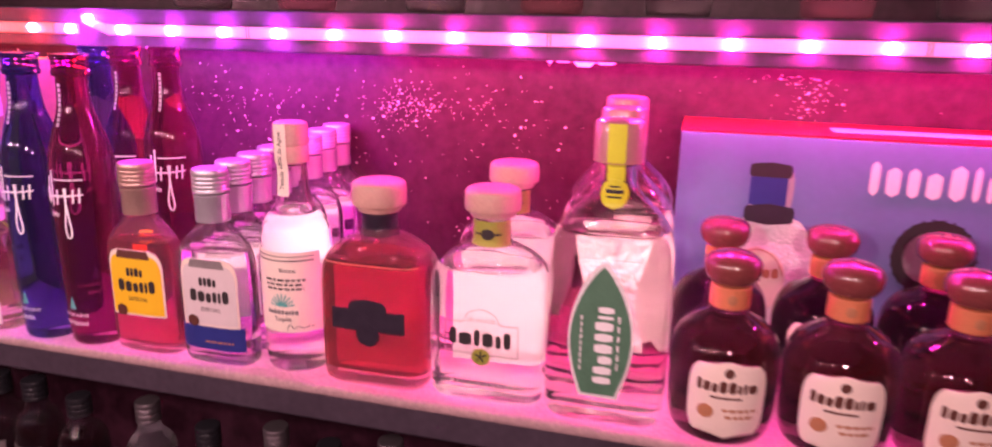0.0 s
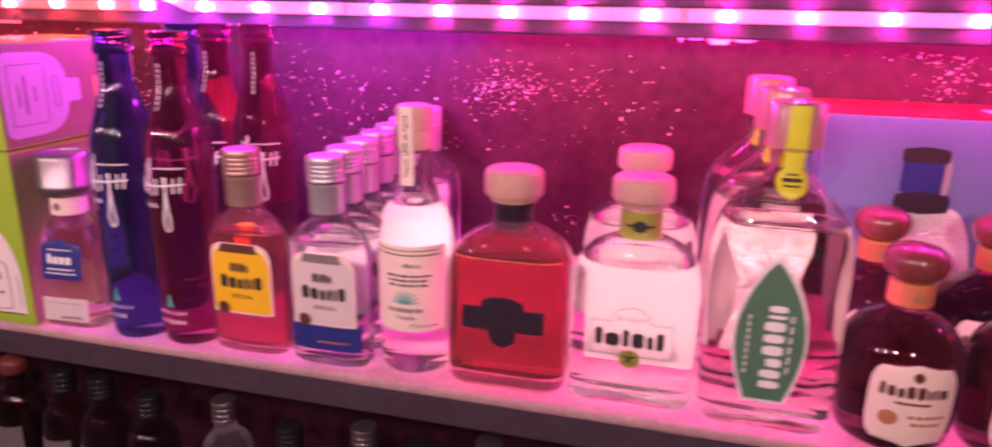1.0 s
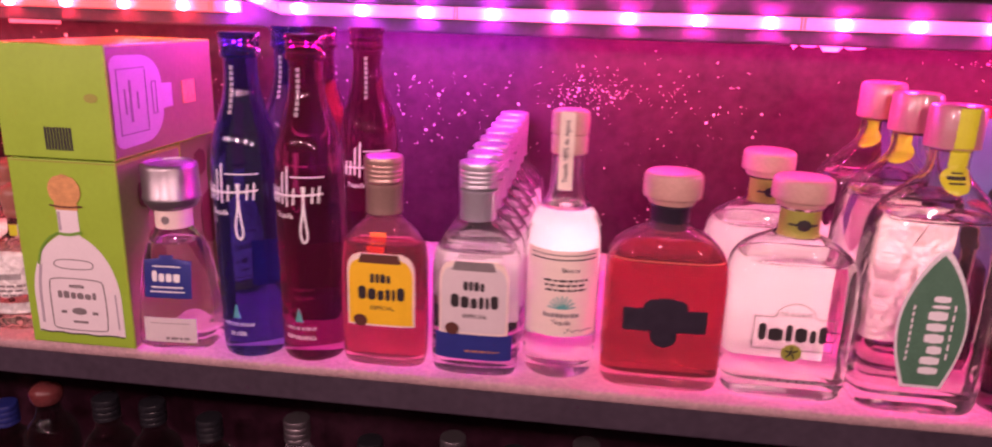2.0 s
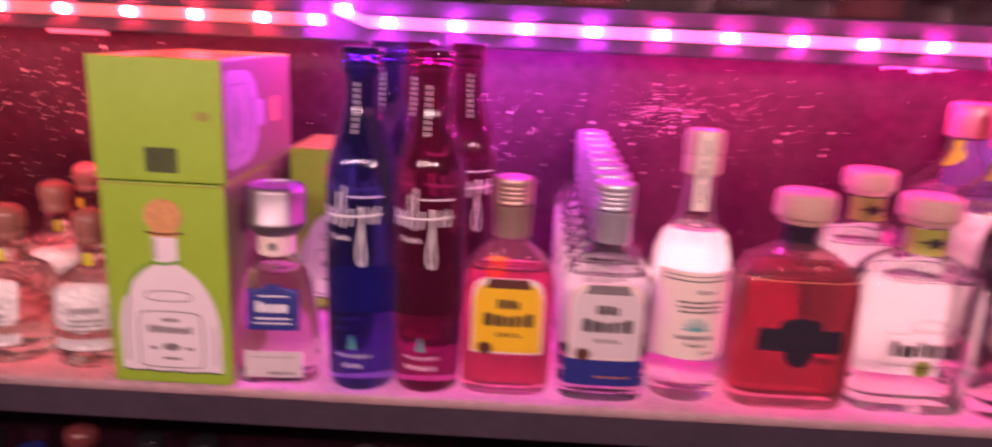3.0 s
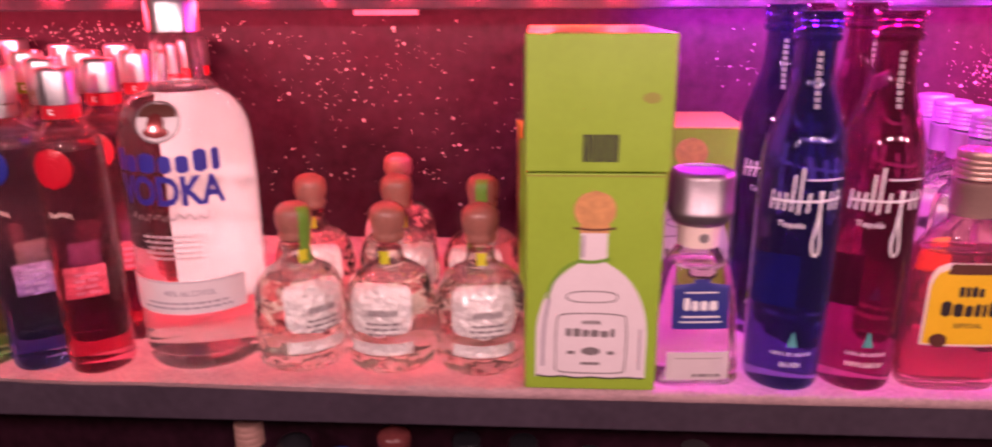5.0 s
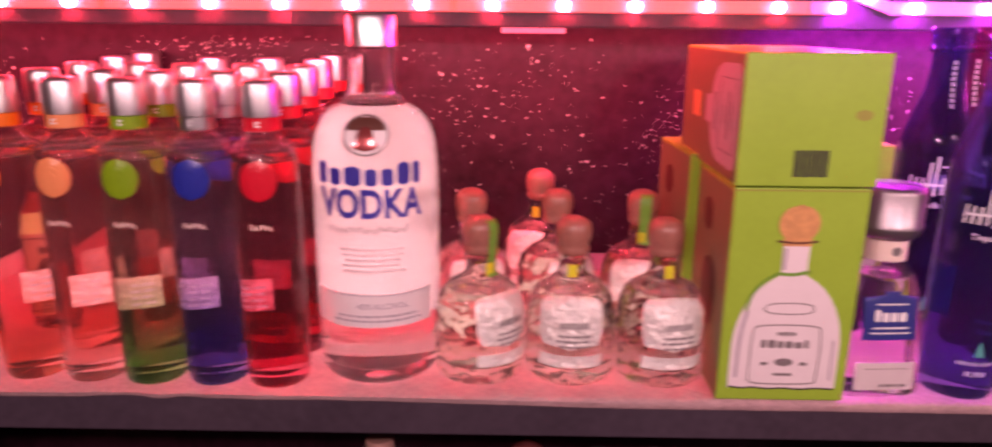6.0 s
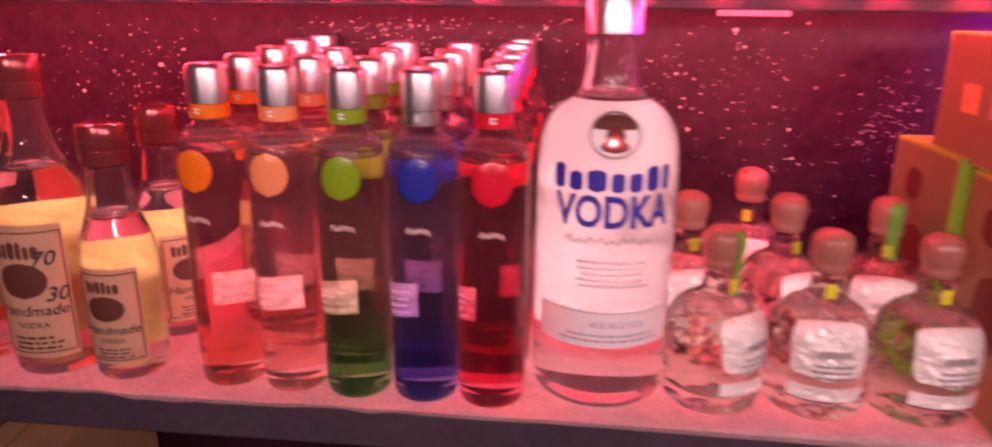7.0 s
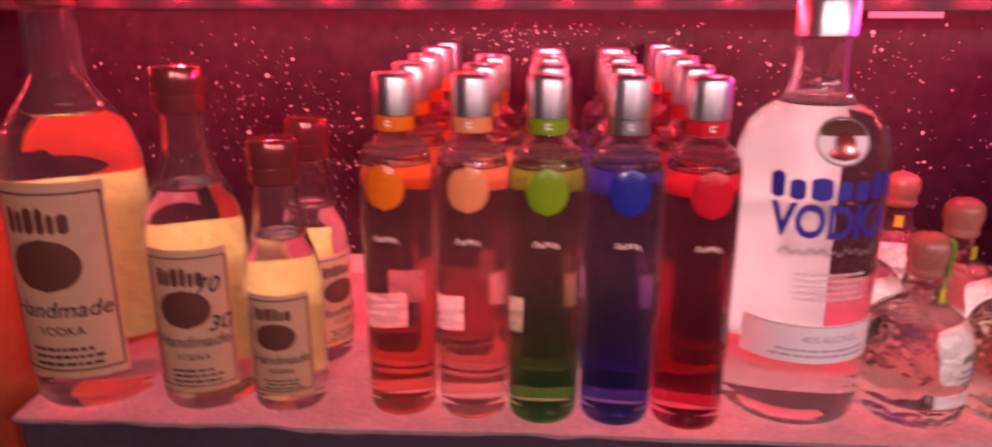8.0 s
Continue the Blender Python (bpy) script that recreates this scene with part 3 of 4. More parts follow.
def leaf_bottle(x, y, turn=0):
    ob = stand("tequila_bottle", x, y, "tall clear rectangular bottle with a green leaf label", "tall leaf label bottles", turn)
    f = Form([(0, 0.046, 0.028, 4), (0.002, 0.053, 0.033, 4.5), (0.02, 0.056, 0.035, 4.5), (0.1, 0.056, 0.035, 4.5), (0.16, 0.0555, 0.034, 4.5), (0.185, 0.05, 0.03, 3.6), (0.207, 0.028, 0.022, 2.6), (0.218, 0.0175, 0.0175, 2), (0.235, 0.0165, 0.0165, 2), (0.262, 0.0165, 0.0165, 2)])
    part("glass", f.bm(48), "clear_thick", ob)
    filled(f, ob, "drink", 0.0045, 0.016, 0.178, 0.238)
    c = Form(rnd((0.24, 0.0165), (0.241, 0.0222), (0.272, 0.0222), (0.2755, 0.021), (0.277, 0.018), (0.277, 0.001)), 0)
    part("cap", c.bm(36), "rose_cap", ob, "glossy rose coloured stopper")
    leaf = lambda v: (-0.003 - 0.027 * math.sin(math.pi * min(1, 0.16 + 0.84 * v ** 1.1)) ** 0.8, -0.003 + 0.027 * math.sin(math.pi * min(1, 0.16 + 0.84 * v ** 1.1)) ** 0.8)
    rim = lambda v: (leaf(v)[0] - 0.0022, leaf(v)[1] + 0.0022)
    part("label_rim", label(f, rim, 0.029, 0.158, nv=26, nu=10), "foil", ob, "silver rim of the leaf label")
    l = part("label", label(f, leaf, 0.032, 0.153, nv=26, nu=10, off=0.0008), "green_label", ob, "dark green leaf shaped label")
    w = blocks(f, 0.076, -0.009, 0.007, 8, 0.081, 5, up=True, off=0.0014)
    bmesh.ops.translate(w, verts=w.verts, vec=(-0.001, 0, 0))
    part("logo", w, "white_ink", l, "white plain blocks")
    part("small_print", bars(f, [(-0.021, -0.0195, z, z + 0.004) for z in np.arange(0.055, 0.105, 0.006)] + [(0.012, 0.0136, z, z + 0.006) for z in np.arange(0.058, 0.11, 0.009)], 0.0014), "white_ink", l)
    # silver sheet put on the back for light refracted in embossed glass
    part("back_label", label(f, lambda v: (0.002 - 0.004 * math.sin(9 * v), 0.03 + 0.004 * math.cos(7 * v)), 0.05, 0.168, nu=10, nv=18, back=True), "crumpled", ob, "crinkled silver sheet added for glints of embossed glass")
    s = Form(rnd((0.19, 0.028), (0.207, 0.0255), (0.218, 0.0178), (0.2385, 0.0178), (0.24, 0.0224), (0.28, 0.0224)), 0)
    part("seal", label(s, rect(0.0155), 0.226, 0.2755, nu=6, nv=12), "seal", ob, "yellow green paper seal over the stopper")
    part("seal_badge", label(s, oval(0.024), 0.203, 0.228, nu=8, nv=10, off=0.001), "seal", ob, "round yellow green badge")
    part("badge_print", bars(s, [(-0.006, 0.006, 0.212, 0.2135), (-0.007, 0.007, 0.2155, 0.2185), (-0.004, 0.004, 0.2205, 0.222)], 0.0018), "ink", ob)
    part("relief", label(f, lambda v: (-0.03 + 0.01 * v, 0.03 - 0.01 * v), 0.16, 0.178, nu=10, nv=4, thick=0.0016), "clear", ob, "raised glass shield")
    return ob


def flask_form(w, d, sh, nk, top):
    return Form([(0, w * 0.86, d * 0.84, 4), (0.002, w * 0.97, d * 0.96, 4.5), (0.015, w, d, 4.8), (sh - 0.035, w, d, 4.8), (sh - 0.014, w * 0.97, d * 0.97, 4), (sh, w * 0.78, d * 0.9, 3.2), (sh + 0.009, w * 0.45, d * 0.75, 2.4), (sh + 0.014, nk, nk, 2), (top, nk, nk, 2)])


def wood_cap(r, z0, z1):
    return Form(rnd((z0 - 0.006, r * 0.66), (z0 - 0.0055, r * 0.8), (z0 - 0.0005, r * 0.82), (z0, r * 0.96), (z0 + 0.002, r), (z1 - 0.006, r), (z1 - 0.002, r * 0.95), (z1, r * 0.8), (z1 + 0.0004, 0.001)), 1).bm(36)


def clear_flask(x, y, turn=0):
    ob = stand("tequila_flask", x, y, "clear broad flask with a cream stopper and arched label", "clear flasks with cream stoppers", turn)
    f = flask_form(0.0565, 0.034, 0.142, 0.0172, 0.186)
    part("glass", f.bm(48), "clear", ob)
    filled(f, ob, "drink", 0.005, 0.016, 0.13, 0.184)
    part("stopper", wood_cap(0.0268, 0.186, 0.2075), "wood", ob, "pale wooden stopper")
    n = Form(rnd((0.15, 0.0178), (0.19, 0.0178)), 0)
    b = part("neck_label", label(n, rect(0.05), 0.153, 0.178, nu=18, nv=3), "olive", ob, "olive paper neck label")
    part("emblem", join(label(n, oval(0.012), 0.16, 0.171, off=0.0009, nu=8, nv=8), bars(n, [(-0.013, 0.013, 0.1645, 0.1665)])), "ink", b)
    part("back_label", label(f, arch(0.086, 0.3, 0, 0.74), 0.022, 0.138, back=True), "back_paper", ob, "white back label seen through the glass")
    part("label_frame", join(*[bars(f, [q]) for q in ((-0.036, 0.036, 0.052, 0.053), (-0.036, -0.035, 0.053, 0.083), (0.035, 0.036, 0.053, 0.083), (-0.036, -0.018, 0.083, 0.084), (0.018, 0.036, 0.083, 0.084))], stroke(f, [(-0.018, 0.0835), (-0.014, 0.093), (0, 0.099), (0.014, 0.093), (0.018, 0.0835)], 0.001)), "grey_ink", ob, "thin grey printed frame")
    part("logo", blocks(f, 0.062, 0.06, 0.0775, 6, 0, 8), "ink", ob, "dark plain blocks")
    part("small_print", join(text(f, "DE AGAVE", 0.0058, 0.0865), bars(f, small_print(0.05, 0.02, 0.026, 1, 0, 2))), "grey_ink", ob)
    part("medal", label(f, oval(0.018), 0.041, 0.0585, nu=10, nv=10, off=0.001), "olive", ob, "round olive medal")
    part("medal_print", join(*[stroke(f, [(0.006 * math.cos(a), 0.05 + 0.006 * math.sin(a)), (0.0005 * math.cos(a), 0.05 + 0.0005 * math.sin(a))], 0.0016, 0.0016) for a in (0.4, 1.6, 2.8, 4.0, 5.2)]), "ink", ob)
    return ob


def red_flask(x, y, turn=0):
    ob = stand("bourbon_flask", x, y, "red amber broad flask with a cream stopper and a black label", turn=turn)
    f = flask_form(0.0565, 0.034, 0.142, 0.0168, 0.184)
    part("glass", f.bm(48), "amber", ob)
    filled(f, ob, "drink_red", 0.0045, 0.014, 0.128, 0.178)
    part("stopper", wood_cap(0.0268, 0.182, 0.2065), "wood", ob, "pale wooden stopper")
    n = Form(rnd((0.152, 0.0172), (0.153, 0.0178), (0.172, 0.0178), (0.174, 0.019), (0.176, 0.0172)), 0)
    part("neck_band", n.bm(32), "dark_label", ob, "black neck band")
    part("label", join(label(f, rect(0.076), 0.061, 0.083), label(f, rounded(0.04, 2.6), 0.075, 0.094, off=0.0004), label(f, oval(0.024), 0.045, 0.07, off=0.0004)), "dark_label", ob, "black label with a round badge above and below")
    part("liquid_line", label(f, rect(0.1), 0.1275, 0.1283, nu=24, nv=1), "copper_ink", ob)
    return ob


def tall_stopper_bottle(x, y, turn=0):
    ob = stand("tequila_bottle", x, y, "round clear bottle with a long neck and cream paper label", "round cream label bottles", turn)
    f = Form(rnd((0, 0.028), (0.001, 0.034), (0.012, 0.0362), (0.06, 0.0362), (0.135, 0.0362), (0.155, 0.033), (0.169, 0.022), (0.178, 0.0172), (0.2, 0.0152), (0.226, 0.0145)))
    part("glass", f.bm(44), "clear", ob)
    filled(f, ob, "drink", 0.0035, 0.012, 0.166, 0.214)
    part("cap", Form(rnd((0.216, 0.0145), (0.217, 0.0168), (0.232, 0.0171), (0.233, 0.0164), (0.2345, 0.0164), (0.2355, 0.0176), (0.252, 0.0174), (0.2555, 0.0164), (0.257, 0.0135), (0.2572, 0.001)), 0).bm(36), "wood", ob, "cream wooden cap")
    l = part("label", label(f, rect(0.082), 0.046, 0.131, nu=26, nv=6), "paper", ob, "cream paper label with typed print")
    part("typed_print", join(bars(f, [(-0.034, 0.034, 0.122, 0.1232), (-0.034, 0.034, 0.1265, 0.1273)]), text(f, "Blanco", 0.0062, 0.1125, 0.007), text(f, "Tequila", 0.0062, 0.0605), bars(f, small_print(0.05, 0.092, 0.106, 3, 0.004, 7)), stroke(f, [(0.004, 0.05), (0.008, 0.056), (0.011, 0.05), (0.016, 0.054), (0.02, 0.05), (0.026, 0.053), (0.032, 0.0515)], 0.0007)), "ink", l)
    part("agave_print", join(*[stroke(f, [(0.001 * math.cos(a), 0.0745), (0.013 * math.cos(a), 0.0745 + 0.013 * math.sin(a))], 0.0014) for a in np.linspace(0.15, 2.99, 9)]), "teal_ink", l, "teal agave plant print")
    part("logo", blocks(f, 0.034, 0.0655, 0.0705, 9, 0, 5), "grey_ink", l)
    part("back_label", label(f, rect(0.1), 0.024, 0.147, nu=26, nv=6, back=True), "band_paper", ob, "white back label seen through the glass")
    s = Form(rnd((0.17, 0.0215), (0.178, 0.0178), (0.2, 0.0158), (0.215, 0.0156), (0.216, 0.018), (0.257, 0.018)), 0)
    t = part("paper_strip", label(s, rect(0.0135, -0.003), 0.184, 0.2565, nu=5, nv=12), "paper", ob, "paper strip over cap and neck")
    part("strip_print", text(s, "Tequila 100% de Agave", 0.0062, 0.22, -0.003, 0.0011, up=True), "ink", t)
    return ob


def screw_cap_flask(x, y, gold, turn=0, shaded=False):
    kind = "golden flask with a bronze screw cap and yellow arched label" if gold else "clear flask with a grey screw cap and white arched label"
    ob = stand("tequila_flask", x, y, kind, "golden screw cap flasks" if gold else "clear screw cap flasks", turn)
    f = Form([(0, 0.036, 0.0145, 3), (0.002, 0.0405, 0.0172, 3.2), (0.014, 0.0425, 0.0184, 3.2), (0.105, 0.0425, 0.0184, 3.2), (0.124, 0.0405, 0.0182, 3), (0.138, 0.031, 0.0178, 2.5), (0.147, 0.019, 0.017, 2.1), (0.152, 0.0165, 0.0165, 2), (0.18, 0.0158, 0.0158, 2), (0.196, 0.0155, 0.0155, 2)])
    part("glass", f.bm(44), "gold_drink" if gold else "clear", ob)
    filled(f, ob, "drink_gold" if gold else "drink", 0.003, 0.01, 0.124, 0.184)
    part("cap", ribbed(0.0182, 0.018, 0.186, 0.2095, 4), "bronze" if gold else "steel", ob, "ribbed screw cap")
    part("neck_sleeve", Form(rnd((0.155, 0.0166), (0.1555, 0.0172), (0.179, 0.0172), (0.18, 0.0178), (0.1835, 0.0178), (0.184, 0.0164)), 0).bm(32), "bronze" if gold else "steel", ob, "metal foil neck sleeve")
    # back row labels: shade between the flasks is put into a greyer colour
    rim = part("label_rim", label(f, arch(0.0665, 0.28), 0.044, 0.118, nv=22, nu=16), "pale_print" if shaded else "paper", ob)
    l = part("label", label(f, arch(0.0625, 0.28), 0.046, 0.1125, nv=22, nu=16, off=0.0008), "yellow" if gold else "pale_print" if shaded else "white", ob, "yellow arched label" if gold else "arched label greyed for the shaded back row" if shaded else "white arched label")
    part("banner", label(f, lambda v: (-0.021 + 0.003 * v, 0.021 - 0.003 * v), 0.1085, 0.1175, off=0.0012, nv=4), "brown_ink" if gold else "grey_ink", l, "dark banner on the label")
    part("logo", join(blocks(f, 0.021, 0.0885, 0.0985, 4, 0.001, 4, off=0.0014), blocks(f, 0.047, 0.071, 0.0855, 6, 0.002, 6, off=0.0014)), "ink", l, "black plain blocks")
    part("print", text(f, "ESPECIAL", 0.0058, 0.063, 0.002, 0.0014), "ink", l)
    part("seal", label(f, oval(0.0135, -0.02), 0.043, 0.056, off=0.0016, nu=8, nv=8), "brown_ink", ob, "dark red wax seal")
    if shaded:
        return ob
    if not gold:
        part("lower_label", label(f, rect(0.074), 0.018, 0.044, nu=20, nv=3), "blue_label", ob, "dark blue lower label")
        part("lower_print", bars(f, small_print(0.04, 0.026, 0.03, 1, 0.008, 3)), "copper_ink", ob)
        part("back_label", label(f, rect(0.02, -0.012), 0.06, 0.112, back=True), "pale_print", ob, "white back label seen through the glass")
    else:
        part("back_label", label(f, rect(0.016, 0.012), 0.1, 0.128, back=True), "yellow", ob, "small yellow back label")
    return ob


def tall_colour_bottle(x, y, key, turn=0):
    blue = key == "blue_glass"
    ob = stand("tequila_bottle", x, y, ("tall slender cobalt blue" if blue else "tall slender wine red") + " bottle with white script print", "tall blue bottles" if blue else "tall red bottles", turn)
    f = Form(rnd((0, 0.026), (0.001, 0.0305), (0.01, 0.0325), (0.1, 0.0335), (0.19, 0.0335), (0.215, 0.0315), (0.24, 0.0235), (0.258, 0.0175), (0.275, 0.0155), (0.296, 0.0152)))
    part("glass", f.bm(44), key, ob)
    part("lip", Form(rnd((0.293, 0.0152), (0.294, 0.0182), (0.299, 0.0188), (0.3, 0.0176), (0.31, 0.0178), (0.3115, 0.0192), (0.315, 0.0192), (0.3165, 0.0178), (0.3168, 0.001)), 0).bm(32), key, ob, "thick glass lip and stopper")
    # pale dashes painted on for the thin highlight down the neck
    part("neck_highlight_print", bars(f, [(-0.0015, 0.0015, z, z + 0.0036) for z in np.arange(0.243, 0.287, 0.005)]), "faint_ink", ob, "narrow column of pale dashes painted as a neck highlight")
    pen = lambda pts, w=0.0019: stroke(f, [(1.2 * u - 0.002, z) for u, z in pts], w)
    sc = join(*[pen([(a, z0), (a + 0.001, z1)]) for a, z0, z1 in ((-0.0225, 0.162, 0.178), (-0.018, 0.162, 0.177), (-0.0135, 0.162, 0.177), (-0.009, 0.162, 0.192), (-0.0045, 0.16, 0.198), (0.001, 0.162, 0.178), (0.0155, 0.164, 0.179), (0.0205, 0.164, 0.18))],
              pen([(-0.023, 0.17), (0.004, 0.171), (0.024, 0.173)]),
              pen([(0.0085, 0.18), (0.0098, 0.15), (0.0122, 0.13), (0.0085, 0.1235), (0.0055, 0.135), (0.0085, 0.155), (0.0102, 0.18)]),
              bars(f, [(-0.003, 0.028, 0.188, 0.1892)]))
    part("logo", sc, "white_ink", ob, "white looping script strokes")
    part("print", join(text(f, "Tequila", 0.007, 0.151, -0.012, shear=0.2), text(f, "100% DE AGAVE", 0.0046, 0.037), text(f, "SILVER" if blue else "REPOSADO", 0.006, 0.027)), "white_ink", ob)
    part("emblem", label(f, lambda v: (-0.0035 * (1 - v) - 0.0004, 0.0035 * (1 - v) + 0.0004), 0.044, 0.058, off=0.0009, nu=4, nv=6), "teal_ink", ob, "small teal leaf")
    part("back_label", label(f, rect(0.03, 0.004), 0.062, 0.11, nu=16, back=True), "blue_label" if blue else "dark_label", ob, "dark back label")
    return ob


def big_cap_bottle(x, y, turn=0):
    ob = stand("tequila_bottle", x, y, "tapered clear bottle with large silver cap, blue label", turn=turn)
    f = Form([(0, 0.034, 0.024, 4), (0.002, 0.0385, 0.0275, 4.5), (0.01, 0.0395, 0.0285, 4.5), (0.07, 0.0345, 0.0255, 4), (0.105, 0.0285, 0.022, 3.4), (0.12, 0.0185, 0.0175, 2.4), (0.126, 0.0168, 0.0168, 2), (0.152, 0.0165, 0.0165, 2)])
    part("glass", f.bm(44), "pinkish", ob)
    filled(f, ob, "drink", 0.004, 0.012, 0.108, 0.143)
    part("cap", Form(rnd((0.144, 0.0175), (0.145, 0.022), (0.15, 0.0255), (0.154, 0.0262), (0.1545, 0.0275), (0.158, 0.0275), (0.159, 0.0268), (0.185, 0.0268), (0.1885, 0.0258), (0.19, 0.0235), (0.1895, 0.0225), (0.188, 0.0222), (0.188, 0.001)), 0).bm(40), "dull_cap", ob, "large brushed silver cap")
    part("neck_band", Form(rnd((0.1245, 0.017), (0.125, 0.0178), (0.144, 0.0178), (0.1445, 0.017)), 0).bm(32), "paper", ob, "cream neck band")
    part("band_emblem", label(Form(rnd((0.12, 0.018), (0.15, 0.018)), 0), oval(0.008), 0.13, 0.139, nu=6, nv=6), "grey_ink", ob)
    l = part("label", label(f, lambda v: (-0.024, 0.024) if v < 0.86 else (-0.007, 0.007), 0.056, 0.1, nv=14), "blue_label", ob, "deep blue label")
    part("logo", bars(f, [(-0.016, 0.016, 0.0665, 0.068), (-0.018, 0.018, 0.062, 0.0632), (-0.014, 0.014, 0.088, 0.0892)]), "white_ink", l, "white rules")
    part("logo_mark", blocks(f, 0.03, 0.0725, 0.0845, 4, 0, 5), "white_ink", l, "white plain blocks")
    w = part("lower_label", label(f, rect(0.054), 0.009, 0.035, nu=18, nv=3), "white", ob, "white lower label")
    part("lower_print", bars(f, small_print(0.03, 0.012, 0.018, 1, 0.008, 9) + [(-0.02, 0.02, 0.029, 0.0296)]), "grey_ink", w)
    return ob


def round_knob_bottle(x, y, turn=0, ribbon=False):
    ob = stand("tequila_bottle", x, y, "squat crinkled clear bottle, round cork knob" + (", green ribbon" if ribbon else ", silver label"), "squat clear bottles with cork knobs", turn)
    f = Form(rnd((0, 0.034), (0.001, 0.04), (0.01, 0.043), (0.045, 0.0428), (0.07, 0.041), (0.086, 0.033), (0.094, 0.019), (0.099, 0.0135), (0.112, 0.0125), (0.122, 0.0135)))
    part("glass", f.bm(44), "clear_rough", ob)
    filled(f, ob, "drink", 0.005, 0.016, 0.082, 0.11)
    part("stopper", Form(rnd((0.116, 0.008), (0.117, 0.0142), (0.122, 0.0152), (0.125, 0.0142), (0.13, 0.0158), (0.138, 0.0168), (0.146, 0.0155), (0.151, 0.0095), (0.1525, 0.002))).bm(30), "cork", ob, "glossy round cork knob")
    l = part("label", label(f, rounded(0.06, 4), 0.038, 0.086, nu=18, nv=14), "crumpled", ob, "crinkled silver label")
    part("label_print", bars(f, word(0.026, 0.058, 0.064, 6, 0.004, 2) + small_print(0.034, 0.04, 0.055, 3, 0.004, 3)), "grey_ink", l)
    part("lower_band", label(f, rect(0.06), 0.021, 0.0325, nu=16, nv=2), "crumpled", ob, "silver lower band")
    part("neck_tag", label(Form(rnd((0.09, 0.0148), (0.125, 0.0148)), 0), rect(0.008), 0.098, 0.11, nu=4, nv=3, off=0.0006), "seal", ob, "small yellow green neck tag")
    if ribbon:
        s = Form(rnd((0.094, 0.0195), (0.099, 0.0145), (0.115, 0.0145), (0.118, 0.0157), (0.126, 0.0157), (0.138, 0.0173), (0.146, 0.0162), (0.151, 0.0105), (0.155, 0.009)), 0)
        part("ribbon", label(s, rect(0.011, 0.003), 0.097, 0.1495, nu=5, nv=20, off=0.0008), "green_ribbon", ob, "green ribbon over the knob")
    return ob


def big_vodka_bottle(x, y, turn=0):
    ob = stand("vodka_bottle", x, y, "large clear bottle with blue print and silver cap", turn=turn)
    f = Form(rnd((0, 0.046), (0.001, 0.054), (0.012, 0.0572), (0.1, 0.0575), (0.2, 0.0575), (0.228, 0.0535), (0.243, 0.041), (0.248, 0.026), (0.252, 0.0235), (0.256, 0.0225), (0.27, 0.02), (0.305, 0.0195)))
    part("glass", f.bm(56), "clear", ob)
    filled(f, ob, "drink", 0.004, 0.014, 0.2445, 0.294)
    part("neck_ring", Form(rnd((0.247, 0.022), (0.248, 0.0272), (0.2505, 0.0272), (0.2515, 0.0255), (0.253, 0.0258), (0.254, 0.023)), 0).bm(40), "clear", ob, "stepped glass ring under the neck")
    part("cap", Form(rnd((0.295, 0.02), (0.2955, 0.0218), (0.318, 0.0215), (0.321, 0.0205), (0.322, 0.018), (0.322, 0.001)), 0).bm(40), "chrome", ob, "silver screw cap")
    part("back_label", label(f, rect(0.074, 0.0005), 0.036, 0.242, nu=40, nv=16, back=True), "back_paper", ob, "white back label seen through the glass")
    part("logo", blocks(f, 0.098, 0.183, 0.2035, 7, 0.002, 11), "blue_ink", ob, "dark blue plain blocks")
    part("print", text(f, "VODKA", 0.034, 0.1668, 0.002, bold=0.03, squeeze=0.78), "blue_ink", ob, "dark blue lettering")
    part("script_print", join(stroke(f, [(-0.036 + 0.0042 * i, 0.1455 + (0.0035 if i % 2 else -0.0035) * (1.3 if i % 3 else 0.7)) for i in range(18)], 0.0011)), "grey_ink", ob, "thin grey script stroke")
    part("small_print", bars(f, small_print(0.062, 0.108, 0.132, 5, 0.002, 8)), "back_paper", ob)
    band = part("lower_band", label(f, rect(0.12), 0.057, 0.088, nu=34, nv=3, thick=0.0003), "band_paper", ob, "pale lower band")
    part("band_print", join(text(f, "40% ALC/VOL", 0.0075, 0.0765, 0.01), bars(f, [(-0.056, 0.056, 0.0865, 0.0873)] + small_print(0.09, 0.062, 0.071, 2, 0.004, 5))), "faint_ink", band)
    m = part("medallion", label(f, oval(0.036), 0.2095, 0.241, nu=14, nv=14, off=0.0006, thick=0.0014), "band_paper", ob, "round medallion pressed into the glass")
    part("medallion_rim", stroke(f, [(0.0182 * math.cos(q), 0.2252 + 0.0158 * math.sin(q)) for q in np.linspace(0, 6.3, 26)], 0.0016, 0.0022), "grey_ink", m)
    part("medallion_shade", label(f, lambda v: (-0.0155 * math.sqrt(1 - 0.9 * v * v), 0.0155 * math.sqrt(1 - 0.9 * v * v)), 0.2295, 0.2395, nu=10, nv=6, off=0.0024), "brown_ink", m)
    part("medallion_relief", join(label(f, oval(0.013), 0.2155, 0.233, nu=8, nv=8, off=0.0034, thick=0.001), label(f, oval(0.02), 0.213, 0.2225, nu=8, nv=6, off=0.0032, thick=0.0008)), "copper_cap", m, "small reddish relief")
    return ob


FLAVOURS = [("orange", "g_orange", "orange", "clear to orange"), ("peach", "g_peach", "peach", "clear to peach"), ("apple", "g_apple", "apple", "clear to green"), ("cobalt", "g_cobalt", "cobalt", "clear to deep blue"), ("berry", "g_berry", "berry", "clear to berry red")]


